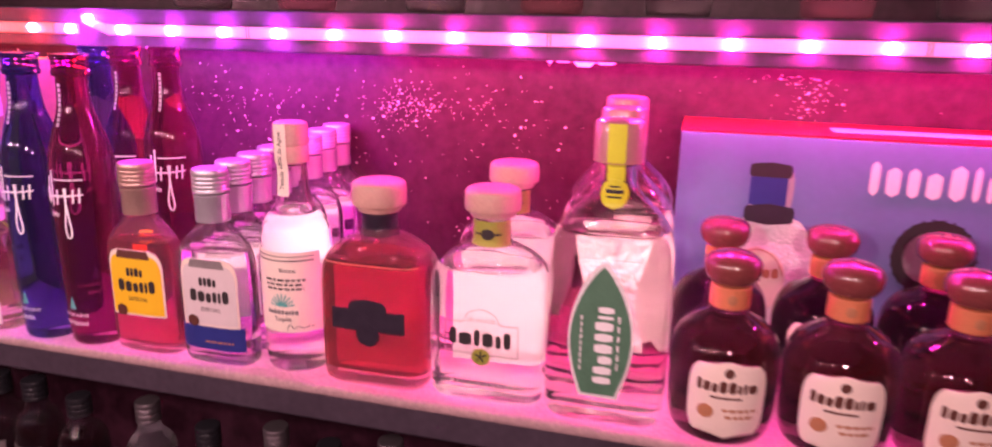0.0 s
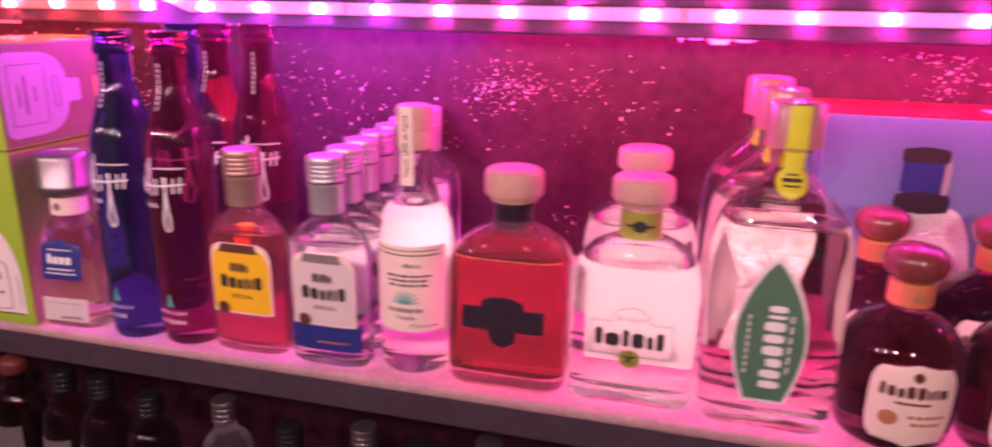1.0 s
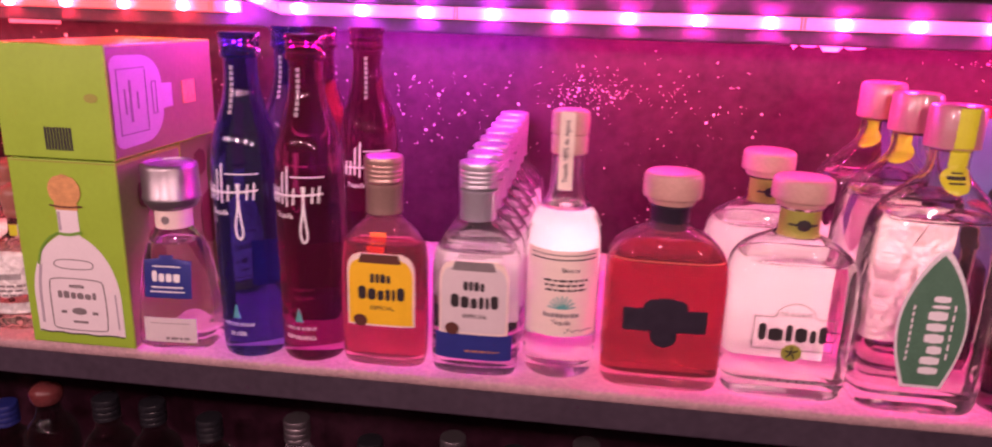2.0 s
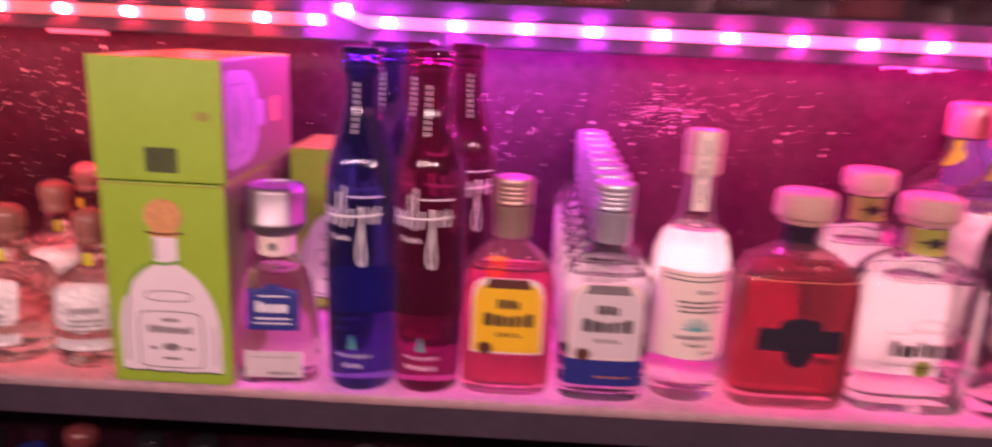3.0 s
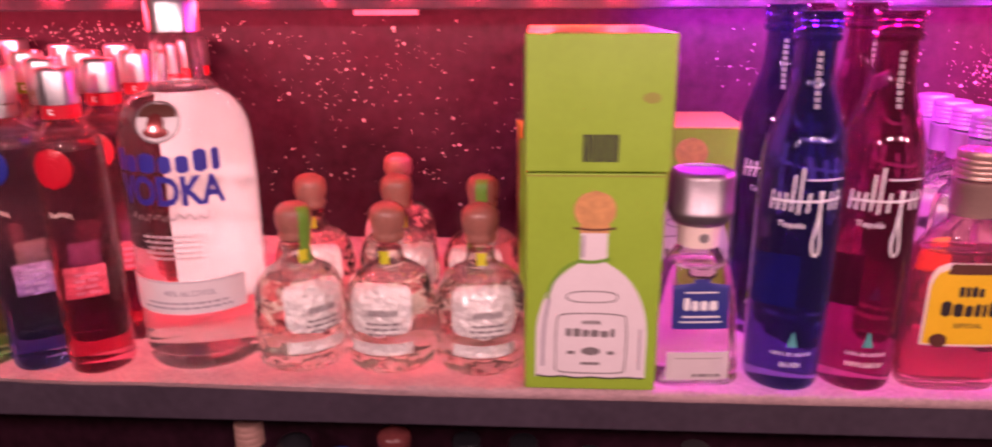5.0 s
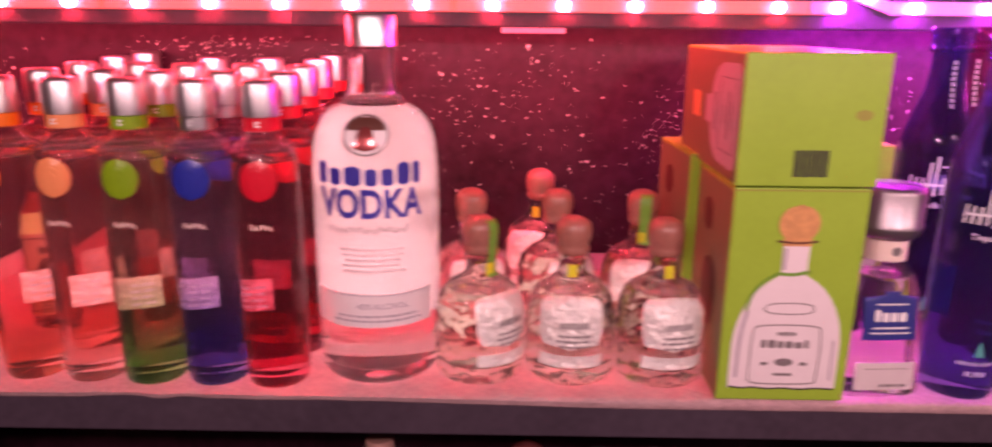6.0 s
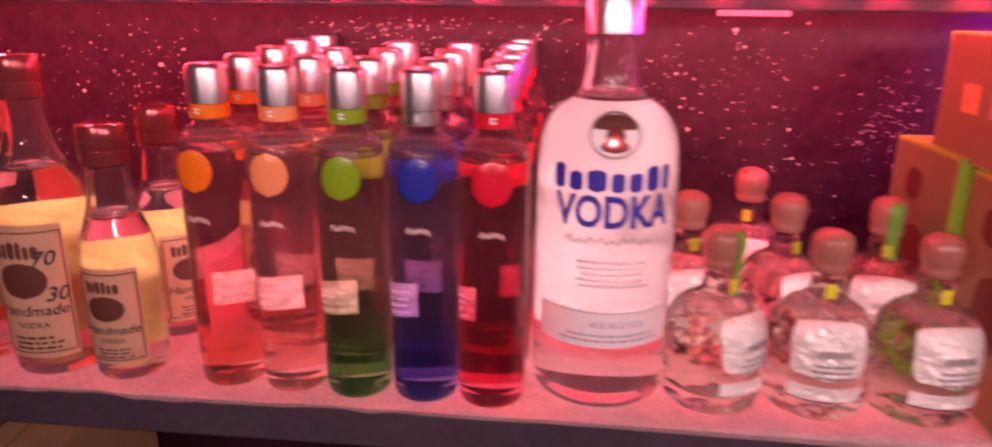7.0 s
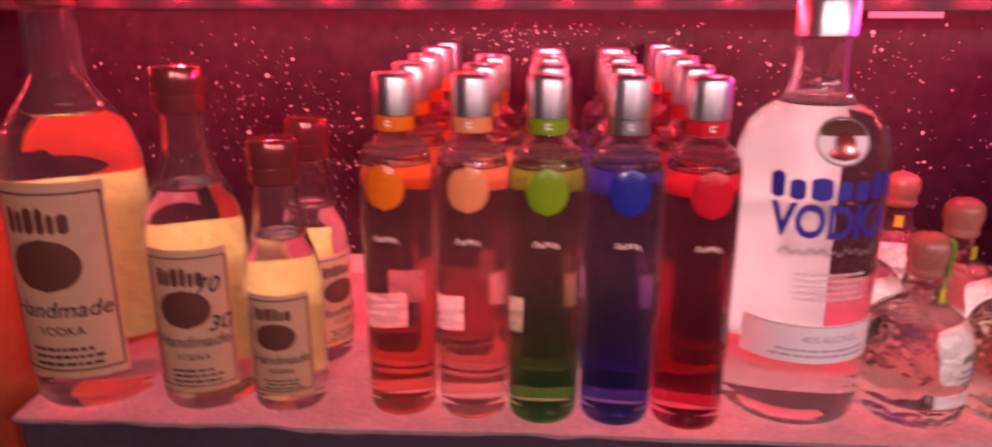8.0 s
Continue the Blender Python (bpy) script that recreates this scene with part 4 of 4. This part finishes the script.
def slim_vodka_bottle(x, y, kind, turn=0):
    _, g, col, words = kind
    ob = stand("vodka_bottle", x, y, "slim %s bottle, %s button, silver cap" % (words, col), "slim %s flavoured bottles" % col, turn)
    f = Form(rnd((0, 0.023), (0.001, 0.0272), (0.01, 0.0286), (0.06, 0.0287), (0.19, 0.0287), (0.207, 0.0275), (0.216, 0.0225), (0.221, 0.0165), (0.226, 0.014), (0.25, 0.0135)))
    part("glass", f.bm(40), g, ob)
    filled(f, ob, "drink", 0.003, 0.012, 0.202, 0.236)
    part("cap", Form(rnd((0.238, 0.0142), (0.2385, 0.0158), (0.264, 0.0158), (0.2665, 0.0153), (0.268, 0.0135), (0.268, 0.001)), 0).bm(32), "chrome", ob, "silver cap")
    part("neck_band", Form(rnd((0.2265, 0.014), (0.227, 0.0152), (0.2375, 0.0152), (0.238, 0.014)), 0).bm(28), col if col != "cobalt" else "chrome", ob, col + " neck band")
    n = Form(rnd((0.22, 0.0154), (0.24, 0.0154)), 0)
    part("neck_mark", bars(n, [(-0.002, 0.002, 0.2305, 0.2318), (-0.002, -0.0008, 0.2318, 0.2338), (-0.002, 0.002, 0.2338, 0.235)], 0.0003), "white_ink", ob)
    part("button", join(*[label(f, oval(0.0305 * k), 0.188 - 0.017 * k, 0.188 + 0.017 * k, off=0.0004 + o, nu=12, nv=12, thick=0.0012) for k, o in ((1.0, 0), (0.93, 0.001), (0.8, 0.0018), (0.6, 0.0025), (0.3, 0.003))]), col, ob, "glossy %s oval button" % col)
    part("shoulder_ring", join(*[Form(rnd((z, r - 0.0008), (z + 0.0008, r + 0.0006), (z + 0.0016, r - 0.0008)), 0).bm(36) for z, r in ((0.21, 0.0262), (0.2145, 0.0238))]), g, ob, "fine glass rings round the shoulder")
    part("back_label", label(f, rect(0.009, -0.009), 0.192, 0.212, nu=16, nv=8, back=True), col, ob, "coloured back label behind the shoulder")
    part("silver_label", label(f, rect(0.017, 0.0165), 0.06, 0.09, nu=10, nv=3, back=True), "crumpled", ob, "small silver back label")
    part("sticker_print", bars(f, small_print(0.012, 0.063, 0.087, 4, 0.0165, 6), -0.0003, True), "faint_ink", ob)
    return ob


def slim_script(ob):
    """A pale pen stroke on the front bottles alone."""
    f = Form(rnd((0, 0.0287), (0.19, 0.0287)), 0)
    part("script_print", stroke(f, [(-0.009 + 0.0018 * i, 0.152 + (0.0042 if i % 2 else -0.0034) * (1.0 if i % 3 else 0.6)) for i in range(11)], 0.0008), "paper", ob, "thin pale script stroke")


def kraft_vodka_bottle(x, y, r, h, lab, turn=0, marks=False, capr=None):
    ob = stand("vodka_bottle", x, y, "clear vodka bottle with tan paper label" + (" and marker writing" if marks else ""), "tan label vodka bottles", turn)
    nk = 0.0165 if r < 0.045 else 0.02
    cr = capr or nk * 1.2
    z0, z1 = lab
    sh = z1 + 0.42 * (h - z1) * 0.35
    f = Form(rnd((0, r * 0.8), (0.001, r * 0.94), (0.012, r), (z1, r), (sh, r * 0.97), (sh + 0.03, r * 0.62), (sh + 0.045, nk * 1.1), (sh + 0.06, nk), (h - 0.03, nk * 0.94)))
    part("glass", f.bm(48), "clear", ob)
    filled(f, ob, "drink", 0.003, 0.01, sh + 0.022, h - 0.036)
    part("cap", Form(rnd((h - 0.034, nk), (h - 0.0335, cr * 0.97), (h - 0.022, cr), (h - 0.0215, cr * 0.96), (h - 0.0205, cr), (h - 0.003, cr), (h - 0.001, cr * 0.94), (h, cr * 0.75), (h, 0.001)), 0).bm(36), "copper_cap", ob, "copper coloured cap")
    w = 1.62 * r
    part("back_label", label(f, rect(2.0 * r), z0 - 0.004, z1 + 0.012 - 0.95 * (r - 0.027), nu=30, nv=6, back=True), "kraft_back", ob, "yellowish back label seen through the glass")
    l = part("label", label(f, rect(1.7 * r), z0, z1, nu=34, nv=6), "kraft", ob, "tan paper label with a brown frame")
    hgt = z1 - z0
    t = 0.0012 if r < 0.045 else 0.0018
    fr = [(-w / 2, w / 2, z1 - 0.06 * hgt, z1 - 0.06 * hgt + t), (-w / 2, w / 2, z0 + 0.04 * hgt, z0 + 0.04 * hgt + t), (-w / 2, -w / 2 + t, z0 + 0.04 * hgt, z1 - 0.06 * hgt), (w / 2 - t, w / 2, z0 + 0.04 * hgt, z1 - 0.06 * hgt)]
    part("frame_print", bars(f, fr), "brown_ink", l)
    part("logo", blocks(f, 0.95 * r, z1 - 0.25 * hgt, z1 - 0.115 * hgt, 6, -0.1 * r, 4), "brown_ink", l, "dark plain blocks")
    part("oval_print", label(f, oval(1.02 * r, -0.08 * r), z1 - 0.54 * hgt, z1 - 0.27 * hgt, off=0.0009, nu=14, nv=12), "brown_ink", l, "dark brown oval")
    part("print", join(text(f, "Handmade", 0.35 * r, z1 - 0.635 * hgt, -0.02 * r, shear=0.25), text(f, "VODKA", 0.19 * r, z1 - 0.745 * hgt), bars(f, small_print(1.1 * r, z0 + 0.07 * hgt, z0 + 0.19 * hgt, 3, 0, 5))), "ink", l)
    if marks:
        part("marker_writing", join(text(f, "70", 0.018, z1 - 0.25 * hgt, 0.38 * r, 0.0013, shear=0.3), text(f, "30", 0.018, z1 - 0.52 * hgt, 0.55 * r, 0.0013, shear=0.3)), "ink", l, "black marker writing")
    return ob


# squat brown bottles, front row and back row
b = brown_squat_bottle(0.053, 0.6565, 4)
repeat(b, [(0.15, 0.658, -3), (0.245, 0.662, 2), (0.345, 0.662, 0), (0.048, 0.758, 6), (0.148, 0.758, -5), (0.247, 0.76, 2), (0.347, 0.76, -2)])

# blue carton behind them


def blue_carton():
    ob = thing("gift_carton", (0.271, 0.872, rest(0.872) + 0.006), "large blue carton with white print, red light painted on top", "box")
    w, d, h = 0.275, 0.06, 0.2335
    part("carton_body", box(-w, w, -d, d, -0.004, h, 0.0012), "bluecard", ob, smooth=False)
    # top painted red for the strip light falling on it
    part("carton_lid", box(-w, w, -d, d, h + 0.0004, h + 0.002, 0.0004), "berry", ob, "carton top coloured red for the light on it", smooth=False)
    f = Form([(-0.1, 2.0, d, 60), (0.5, 2.0, d, 60)], 0)
    part("logo", blocks(f, 0.24, 0.178, 0.2135, 13, 0.033, 3, gap=0.36), "white_ink", ob, "white plain blocks")
    part("picture_shade", label(f, rounded(0.03, 3, -0.172), 0.15, 0.2035, nu=6, nv=8), "faint_ink", ob, "pale grey printed shade beside the neck")
    pic = part("bottle_picture", join(label(f, rect(0.034, -0.183), 0.14, 0.19, nu=4, nv=4, off=0.0005), label(f, arch(0.1, 0.6, -0.176, 0.34), 0.02, 0.15, off=0.0006, nv=20)), "foil", ob, "silver printed bottle shape")
    part("picture_cap", label(f, rounded(0.042, 4, -0.181), 0.188, 0.206, off=0.0012, nu=8, nv=8), "ink", pic, "dark printed stopper")
    part("picture_band", label(f, rect(0.037, -0.182), 0.16, 0.19, off=0.0014, nu=4, nv=3), "blue_label", pic, "blue printed neck band")
    part("picture_collar", label(f, rounded(0.05, 4, -0.179), 0.139, 0.162, off=0.0016, nu=8, nv=8), "dark_label", pic)
    part("picture_label", label(f, oval(0.062, -0.186), 0.04, 0.115, off=0.0016, nu=12, nv=12), "paper", pic)
    part("picture_print", join(blocks(f, 0.05, 0.08, 0.092, 8, -0.186, 4, off=0.0022), stroke(f, [(-0.186 + 0.028 * math.cos(q), 0.0775 + 0.034 * math.sin(q)) for q in np.linspace(0.2, 2.9, 14)], 0.0012, 0.0022)), "copper_ink", pic)
    part("badge", join(label(f, oval(0.078, -0.018), 0.078, 0.158, nu=16, nv=16), *[stroke(f, [(-0.018 + 0.04 * math.cos(a), 0.118 + 0.041 * math.sin(a)), (-0.018 + 0.034 * math.cos(a), 0.118 + 0.035 * math.sin(a))], 0.003, 0.0012) for a in np.linspace(0, 6.1, 26)]), "ink", ob, "dark toothed round badge")
    part("badge_face", label(f, oval(0.056, -0.018), 0.089, 0.147, nu=12, nv=12, off=0.0013), "grey_ink", ob)
    part("lid_print", box(-0.12, 0.1, -0.02, 0.01, h + 0.0021, h + 0.0025), "paper", ob, "pale printed strip on the carton top", smooth=False)
    return ob


blue_carton()

b = leaf_bottle(-0.052, 0.652, 0)
repeat(b, [(-0.056, 0.725, 178), (-0.061, 0.798, 181)])
b = clear_flask(-0.167, 0.657, 0)
repeat(b, [(-0.174, 0.766, 4)])
red_flask(-0.282, 0.655, 0)
tall_stopper_bottle(-0.379, 0.66, 3)
screw_cap_flask(-0.46, 0.638, False, 0)
b = screw_cap_flask(-0.4595, 0.6764, False, 1, True)
repeat(b, [(-0.46 + 0.0005 * i, 0.638 + 0.0384 * i, (-1, 1, -2, 1, 2, -1)[i - 2]) for i in range(2, 8)])
screw_cap_flask(-0.551, 0.64, True, 0)
b = tall_colour_bottle(-0.69, 0.646, "blue_glass", -6)
repeat(b, [(-0.684, 0.745, -10)])
b = tall_colour_bottle(-0.627, 0.648, "wine_glass", -6)
repeat(b, [(-0.655, 0.76, -8), (-0.604, 0.765, 12)])
big_cap_bottle(-0.771, 0.646, 4)


def lime_carton(name, at, turn, lying=False, size=(0.112, 0.112, 0.193)):
    w, d, h = size[0] / 2, size[1] / 2, size[2]
    ob = new(name)
    ob.empty_display_size = 0.02
    ob.matrix_world = pose(*at, 0, 0, turn)
    tagged(ob, "lime green printed carton lying on its side" if lying else "lime green printed carton with a bottle picture", "box", "stack of lime green cartons")
    if lying:
        # length runs back; the bottle picture lies on the long side
        part("carton_body", box(-w, w, -d, d, 0, h, 0.0008), "lime", ob, smooth=False)
        f = Form([(-0.1, 2.0, d, 60), (0.5, 2.0, d, 60)], 0)
        part("code_print", bars(f, [(-0.012 + 0.0032 * k, -0.0096 + 0.0032 * k, 0.008, 0.03) for k in range(9)], 0.0003), "ink", ob, "dark bar block")
        part("ink_stamp", label(f, oval(0.014, 0.04), 0.054, 0.063, nu=8, nv=8), "olive", ob)
        for side in (-1, 1):
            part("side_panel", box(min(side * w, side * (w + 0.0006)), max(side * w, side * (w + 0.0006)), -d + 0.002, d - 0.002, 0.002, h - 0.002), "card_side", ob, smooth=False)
            half = [(0.004, 0.036), (0.007, 0.041), (0.014, 0.044), (0.05, 0.043)] + [(0.05 + 0.036 * math.sin(q), 0.013 + 0.03 * math.cos(q)) for q in np.linspace(0.15, 1.57, 9)] + [(0.104, 0.012)]
            ring = [(-d + p, h / 2 + q) for p, q in half] + [(-d + p, h / 2 - q) for p, q in reversed(half)]
            g = bmesh.new()
            for o in (w + 0.0009, w + 0.0013):
                g.faces.new([g.verts.new((side * o, p, q)) for p, q in ring])
            pic = part("bottle_picture", g, "pale_print", ob, "pale printed bottle lying sideways", smooth=False)
            g = bmesh.new()
            lines = [(0.012, 0.001, 0.031), (0.057, 0.001, 0.029), (0.03, 0.003, 0.02), (0.042, 0.002, 0.008), (0.022, 0.002, 0.012), (0.067, 0.001, 0.016), (0.074, 0.001, 0.016)]
            spans = [(p, p + t, -q, q) for p, t, q in lines] + [(0.012, 0.058, e * 0.031 - 0.0005, e * 0.031 + 0.0005) for e in (-1, 1)] + [(0.067, 0.075, e * 0.016 - 0.0005, e * 0.016 + 0.0005) for e in (-1, 1)]
            for p0, p1, q0, q1 in spans:
                box(min(side * (w + 0.0016), side * (w + 0.0019)), max(side * (w + 0.0016), side * (w + 0.0019)), -d + p0, -d + p1, h / 2 + q0, h / 2 + q1, 0, g)
            part("picture_print", g, "grey_ink", pic, smooth=False)
            part("picture_cork", box(side * w - 0.0014, side * w + 0.0014, -d + 0.125, -d + 0.15, h / 2 - 0.012, h / 2 + 0.012, 0), "cork_print", ob, smooth=False)
        return ob
    part("carton_body", box(-w, w, -d, d, 0, h - 0.0006, 0.0008), "lime", ob, smooth=False)
    part("lid_edge", box(-w - 0.0004, w + 0.0004, -d - 0.0004, d + 0.0004, h - 0.003, h - 0.0018, 0), "olive", ob, smooth=False)
    for side in (-1, 1):
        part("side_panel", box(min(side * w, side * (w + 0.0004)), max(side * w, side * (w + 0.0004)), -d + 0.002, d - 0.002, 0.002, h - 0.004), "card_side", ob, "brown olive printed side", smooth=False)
    for turned in (0, 90, 270):
        f = Form([(-0.1, 2.0, d if turned == 0 else w, 60), (0.5, 2.0, d if turned == 0 else w, 60)], 0)
        body = lambda v: (-0.047 * (1.0 if v < 0.35 else max(0.2, math.sqrt(max(0, 1 - ((v - 0.35) / 0.65) ** 2)))), 0.047 * (1.0 if v < 0.35 else max(0.2, math.sqrt(max(0, 1 - ((v - 0.35) / 0.65) ** 2)))))
        if turned == 0:
            pic = part("bottle_picture", join(label(f, body, 0.012, 0.118, nv=18), label(f, rect(0.022), 0.118, 0.144, nu=4, nv=2)), "band_paper", ob, "pale printed bottle")
            part("picture_cork", join(label(f, oval(0.034), 0.146, 0.179, off=0.0008, nu=10, nv=10), label(f, rect(0.024), 0.143, 0.15, off=0.0006, nu=4, nv=2)), "cork_print", pic, "orange brown printed cork")
            part("picture_print", join(stroke(f, [(-0.03, 0.02), (-0.03, 0.066), (-0.026, 0.072), (0.026, 0.072), (0.03, 0.066), (0.03, 0.02), (0.026, 0.016), (-0.026, 0.016), (-0.03, 0.02)], 0.0011), stroke(f, [(-0.022, 0.086), (-0.018, 0.092), (0.018, 0.092), (0.022, 0.086), (0.016, 0.082), (-0.016, 0.082), (-0.022, 0.086)], 0.001),
                 blocks(f, 0.043, 0.05, 0.0585, 6, 0, 3), bars(f, word(0.016, 0.062, 0.0655, 6, 0, 5) + [(-0.02, -0.014, 0.034, 0.037), (0.014, 0.02, 0.034, 0.037), (-0.008, 0.008, 0.024, 0.0265)]), label(f, oval(0.016), 0.033, 0.041, off=0.0009, nu=6, nv=6)), "grey_ink", pic)
            part("picture_ribbon", join(stroke(f, [(-0.013, 0.119), (0.0, 0.1175), (0.013, 0.121)], 0.003, 0.0013), stroke(f, [(-0.013, 0.119), (-0.024, 0.113), (-0.034, 0.1), (-0.0375, 0.085)], 0.0022, 0.0013)), "green_ribbon", pic, "green printed ribbon")
            part("picture_shading_print", join(stroke(f, [(-0.041, 0.022), (-0.0405, 0.06), (-0.036, 0.085)], 0.0028), stroke(f, [(-0.009, 0.122), (-0.009, 0.141)], 0.0026), stroke(f, [(0.0415, 0.02), (0.041, 0.058)], 0.0016)), "faint_ink", pic)
            part("picture_lip", stroke(f, [(-0.017, 0.1475), (0.0, 0.1455), (0.017, 0.1475)], 0.0018, 0.0014), "brown_ink", pic)
            part("picture_edge", stroke(f, [(-0.046, 0.0135), (-0.036, 0.0115), (-0.024, 0.013), (-0.012, 0.011), (0.002, 0.0125), (0.016, 0.0108), (0.03, 0.0125), (0.046, 0.0115)], 0.0015), "ink", pic)
        else:
            g = label(f, rounded(0.046, 2.6, 0.004), 0.05, 0.118, nu=8, nv=10, off=0.0007)
            bmesh.ops.rotate(g, verts=g.verts, cent=(0, 0, 0), matrix=Matrix.Rotation(radians(turned), 3, "Z"))
            g2 = label(f, rounded(0.028, 2.6, -0.012), 0.138, 0.17, nu=8, nv=8, off=0.0007)
            bmesh.ops.rotate(g2, verts=g2.verts, cent=(0, 0, 0), matrix=Matrix.Rotation(radians(turned), 3, "Z"))
            part("side_panel_print", join(g, g2), "brown_ink", ob, "dark printed patches on the side")
    return ob


z0 = rest(0.668) + 0.0012
lime_carton("carton", (-0.862, 0.669, z0 - 0.0015), 0)
lime_carton("carton", (-0.8615, 0.7075, z0 + 0.1928), 0, True, (0.115, 0.192, 0.107))
lime_carton("carton", (-0.873, 0.792, rest(0.8) + 0.001), 3)
lime_carton("carton", (-0.749, 0.857, rest(0.857) + 0.001), 0, size=(0.112, 0.112, 0.19))

b = round_knob_bottle(-1.044, 0.668, -5)
repeat(b, [(-0.96, 0.667, 8), (-1.142, 0.76, 14), (-1.053, 0.762, 30), (-1.067, 0.85, -20)])
b = round_knob_bottle(-1.13, 0.667, 40, True)
repeat(b, [(-0.964, 0.762, -12)])

stretch(big_vodka_bottle(-1.226, 0.68, 2), 1.015)

cols = [(-1.548, 0.654), (-1.489, 0.651), (-1.432, 0.648), (-1.373, 0.648), (-1.316, 0.645)]
for i, (kind, (x, y)) in enumerate(zip(FLAVOURS, cols)):
    b = stretch(slim_vodka_bottle(x, y, kind, (-10, -3, 0, 2, 4)[i]), 1.022)
    repeat(b, [(x + (0.003, 0.004, 0.001, 0.002, 0.001)[i] * k, y + 0.0635 * k, (9 * k + 13 * i) % 24 - 10) for k in range(1, (5, 3, 4, 4, 5)[i])])
    slim_script(b)

stretch(kraft_vodka_bottle(-1.818, 0.672, 0.0535, 0.349, (0.03, 0.19), 4, capr=0.0235), 1.015)
stretch(kraft_vodka_bottle(-1.717, 0.662, 0.039, 0.272, (0.019, 0.138), 8, True), 1.02)
b = stretch(kraft_vodka_bottle(-1.645, 0.655, 0.031, 0.218, (0.017, 0.102), 6), 1.03)
repeat(b, [(-1.642, 0.735, 60)])

# ---------------------------------------------------------------- beyond the shelf's end and on the lower shelf


def plain_carton(name, x0, x1, y0, y1, z0, z1, key, label_, turn=0):
    ob = thing(name, ((x0 + x1) / 2, (y0 + y1) / 2, z0), label_, "box", turn=turn)
    a, b, h = (x1 - x0) / 2, (y1 - y0) / 2, z1 - z0
    part("carton_body", box(-a, a, -b, b, 0, h, 0.002), key, ob, smooth=False)
    part("flap", box(-a, -0.002, -b, b, h + 0.0004, h + 0.003, 0.0006), key, ob, smooth=False)
    part("flap", box(0.002, a, -b, b, h + 0.0004, h + 0.003, 0.0006), key, ob, smooth=False)
    f = Form([(-1, 5, b, 60), (1, 5, b, 60)], 0)
    part("print", bars(f, [(-a * 0.7, -a * 0.2, h * 0.4, h * 0.5), (a * 0.1, a * 0.6, h * 0.55, h * 0.7), (-a * 0.1, a * 0.4, h * 0.2, h * 0.3)], 0.0004), "brown_ink", ob)
    return ob


plain_carton("storage_carton", -2.32, -1.918, 0.60, 0.92, 0.72, 1.215, "redcard", "orange brown carton standing past the shelf end")
plain_carton("bottle_carton", -1.86, -1.752, 0.66, 0.84, 0.72, 0.984, "card", "brown cardboard box with dark print on a shelf", 3)


def low_bottle(x, y, top, g, cap, r=0.036, knob=False):
    ob = thing("spare_bottle", (x, y, 0.7206), "bottle with a %s on the dark lower shelf" % ("round knob" if knob else "capped neck"), "bottle", "bottles on the lower shelf")
    h = top - 0.7206
    f = Form(rnd((0, r * 0.8), (0.002, r * 0.96), (0.012, r), (h * 0.6, r), (h * 0.7, r * 0.8), (h * 0.76, 0.016), (h - 0.02, 0.0145)))
    part("glass", f.bm(28), g, ob)
    if knob:
        part("stopper", Form(rnd((h - 0.032, 0.012), (h - 0.031, 0.018), (h - 0.02, 0.0215), (h - 0.008, 0.02), (h, 0.004))).bm(24), cap, ob)
    else:
        part("cap", ribbed(0.0172, 0.017, h - 0.03, h, 3), cap, ob)
    # label darkened in colour for the shade below the shelf
    part("label", label(f, rect(r * 1.5), h * 0.2, h * 0.5), "grey_ink", ob)
    return ob


# most dark glass and caps here carry the shade under the shelf
for x, top, g, cap, knob in ((-0.719, 0.912, "clear", "dull_cap", False), (-0.51, 0.907, "brown_glass", "dull_cap", False), (-0.34, 0.916, "clear", "dull_cap", False), (-1.254, 0.932, "clear", "wood", False),
                             (-1.2, 0.914, "wine_glass", "black_plastic", True), (-1.077, 0.93, "brown_glass", "knob", True), (-1.145, 0.89, "brown_glass", "blue_label", False), (-0.99, 0.915, "brown_glass", "black_plastic", False),
                             (-0.922, 0.915, "brown_glass", "black_plastic", False), (-0.842, 0.9, "brown_glass", "black_plastic", False), (-0.62, 0.89, "brown_glass", "black_plastic", False), (-0.43, 0.895, "brown_glass", "black_plastic", False)):
    low_bottle(x, 0.80, top, g, cap, knob=knob)

# feet of the bottles on the upper shelf
for i, x in enumerate((-0.62, -0.47, -0.30, -0.16, -0.02, 0.14, 0.27, 0.42)):
    ob = thing("spirit_bottle", (x, 0.868, 1.4556), "round glass bottle standing on the upper shelf", "bottle", "bottles on the upper shelf")
    f = Form(rnd((0, 0.028), (0.001, 0.034), (0.01, 0.037), (0.15, 0.037), (0.18, 0.016), (0.26, 0.0145)))
    part("glass", f.bm(32), ("clear", "gold_drink", "clear", "amber")[i % 4], ob)
    part("label", label(f, rect(0.06), 0.03, 0.11), ("paper", "white", "yellow")[i % 3], ob)
    part("cap", ribbed(0.0175, 0.017, 0.245, 0.272, 3), ("bronze", "steel")[i % 2], ob)
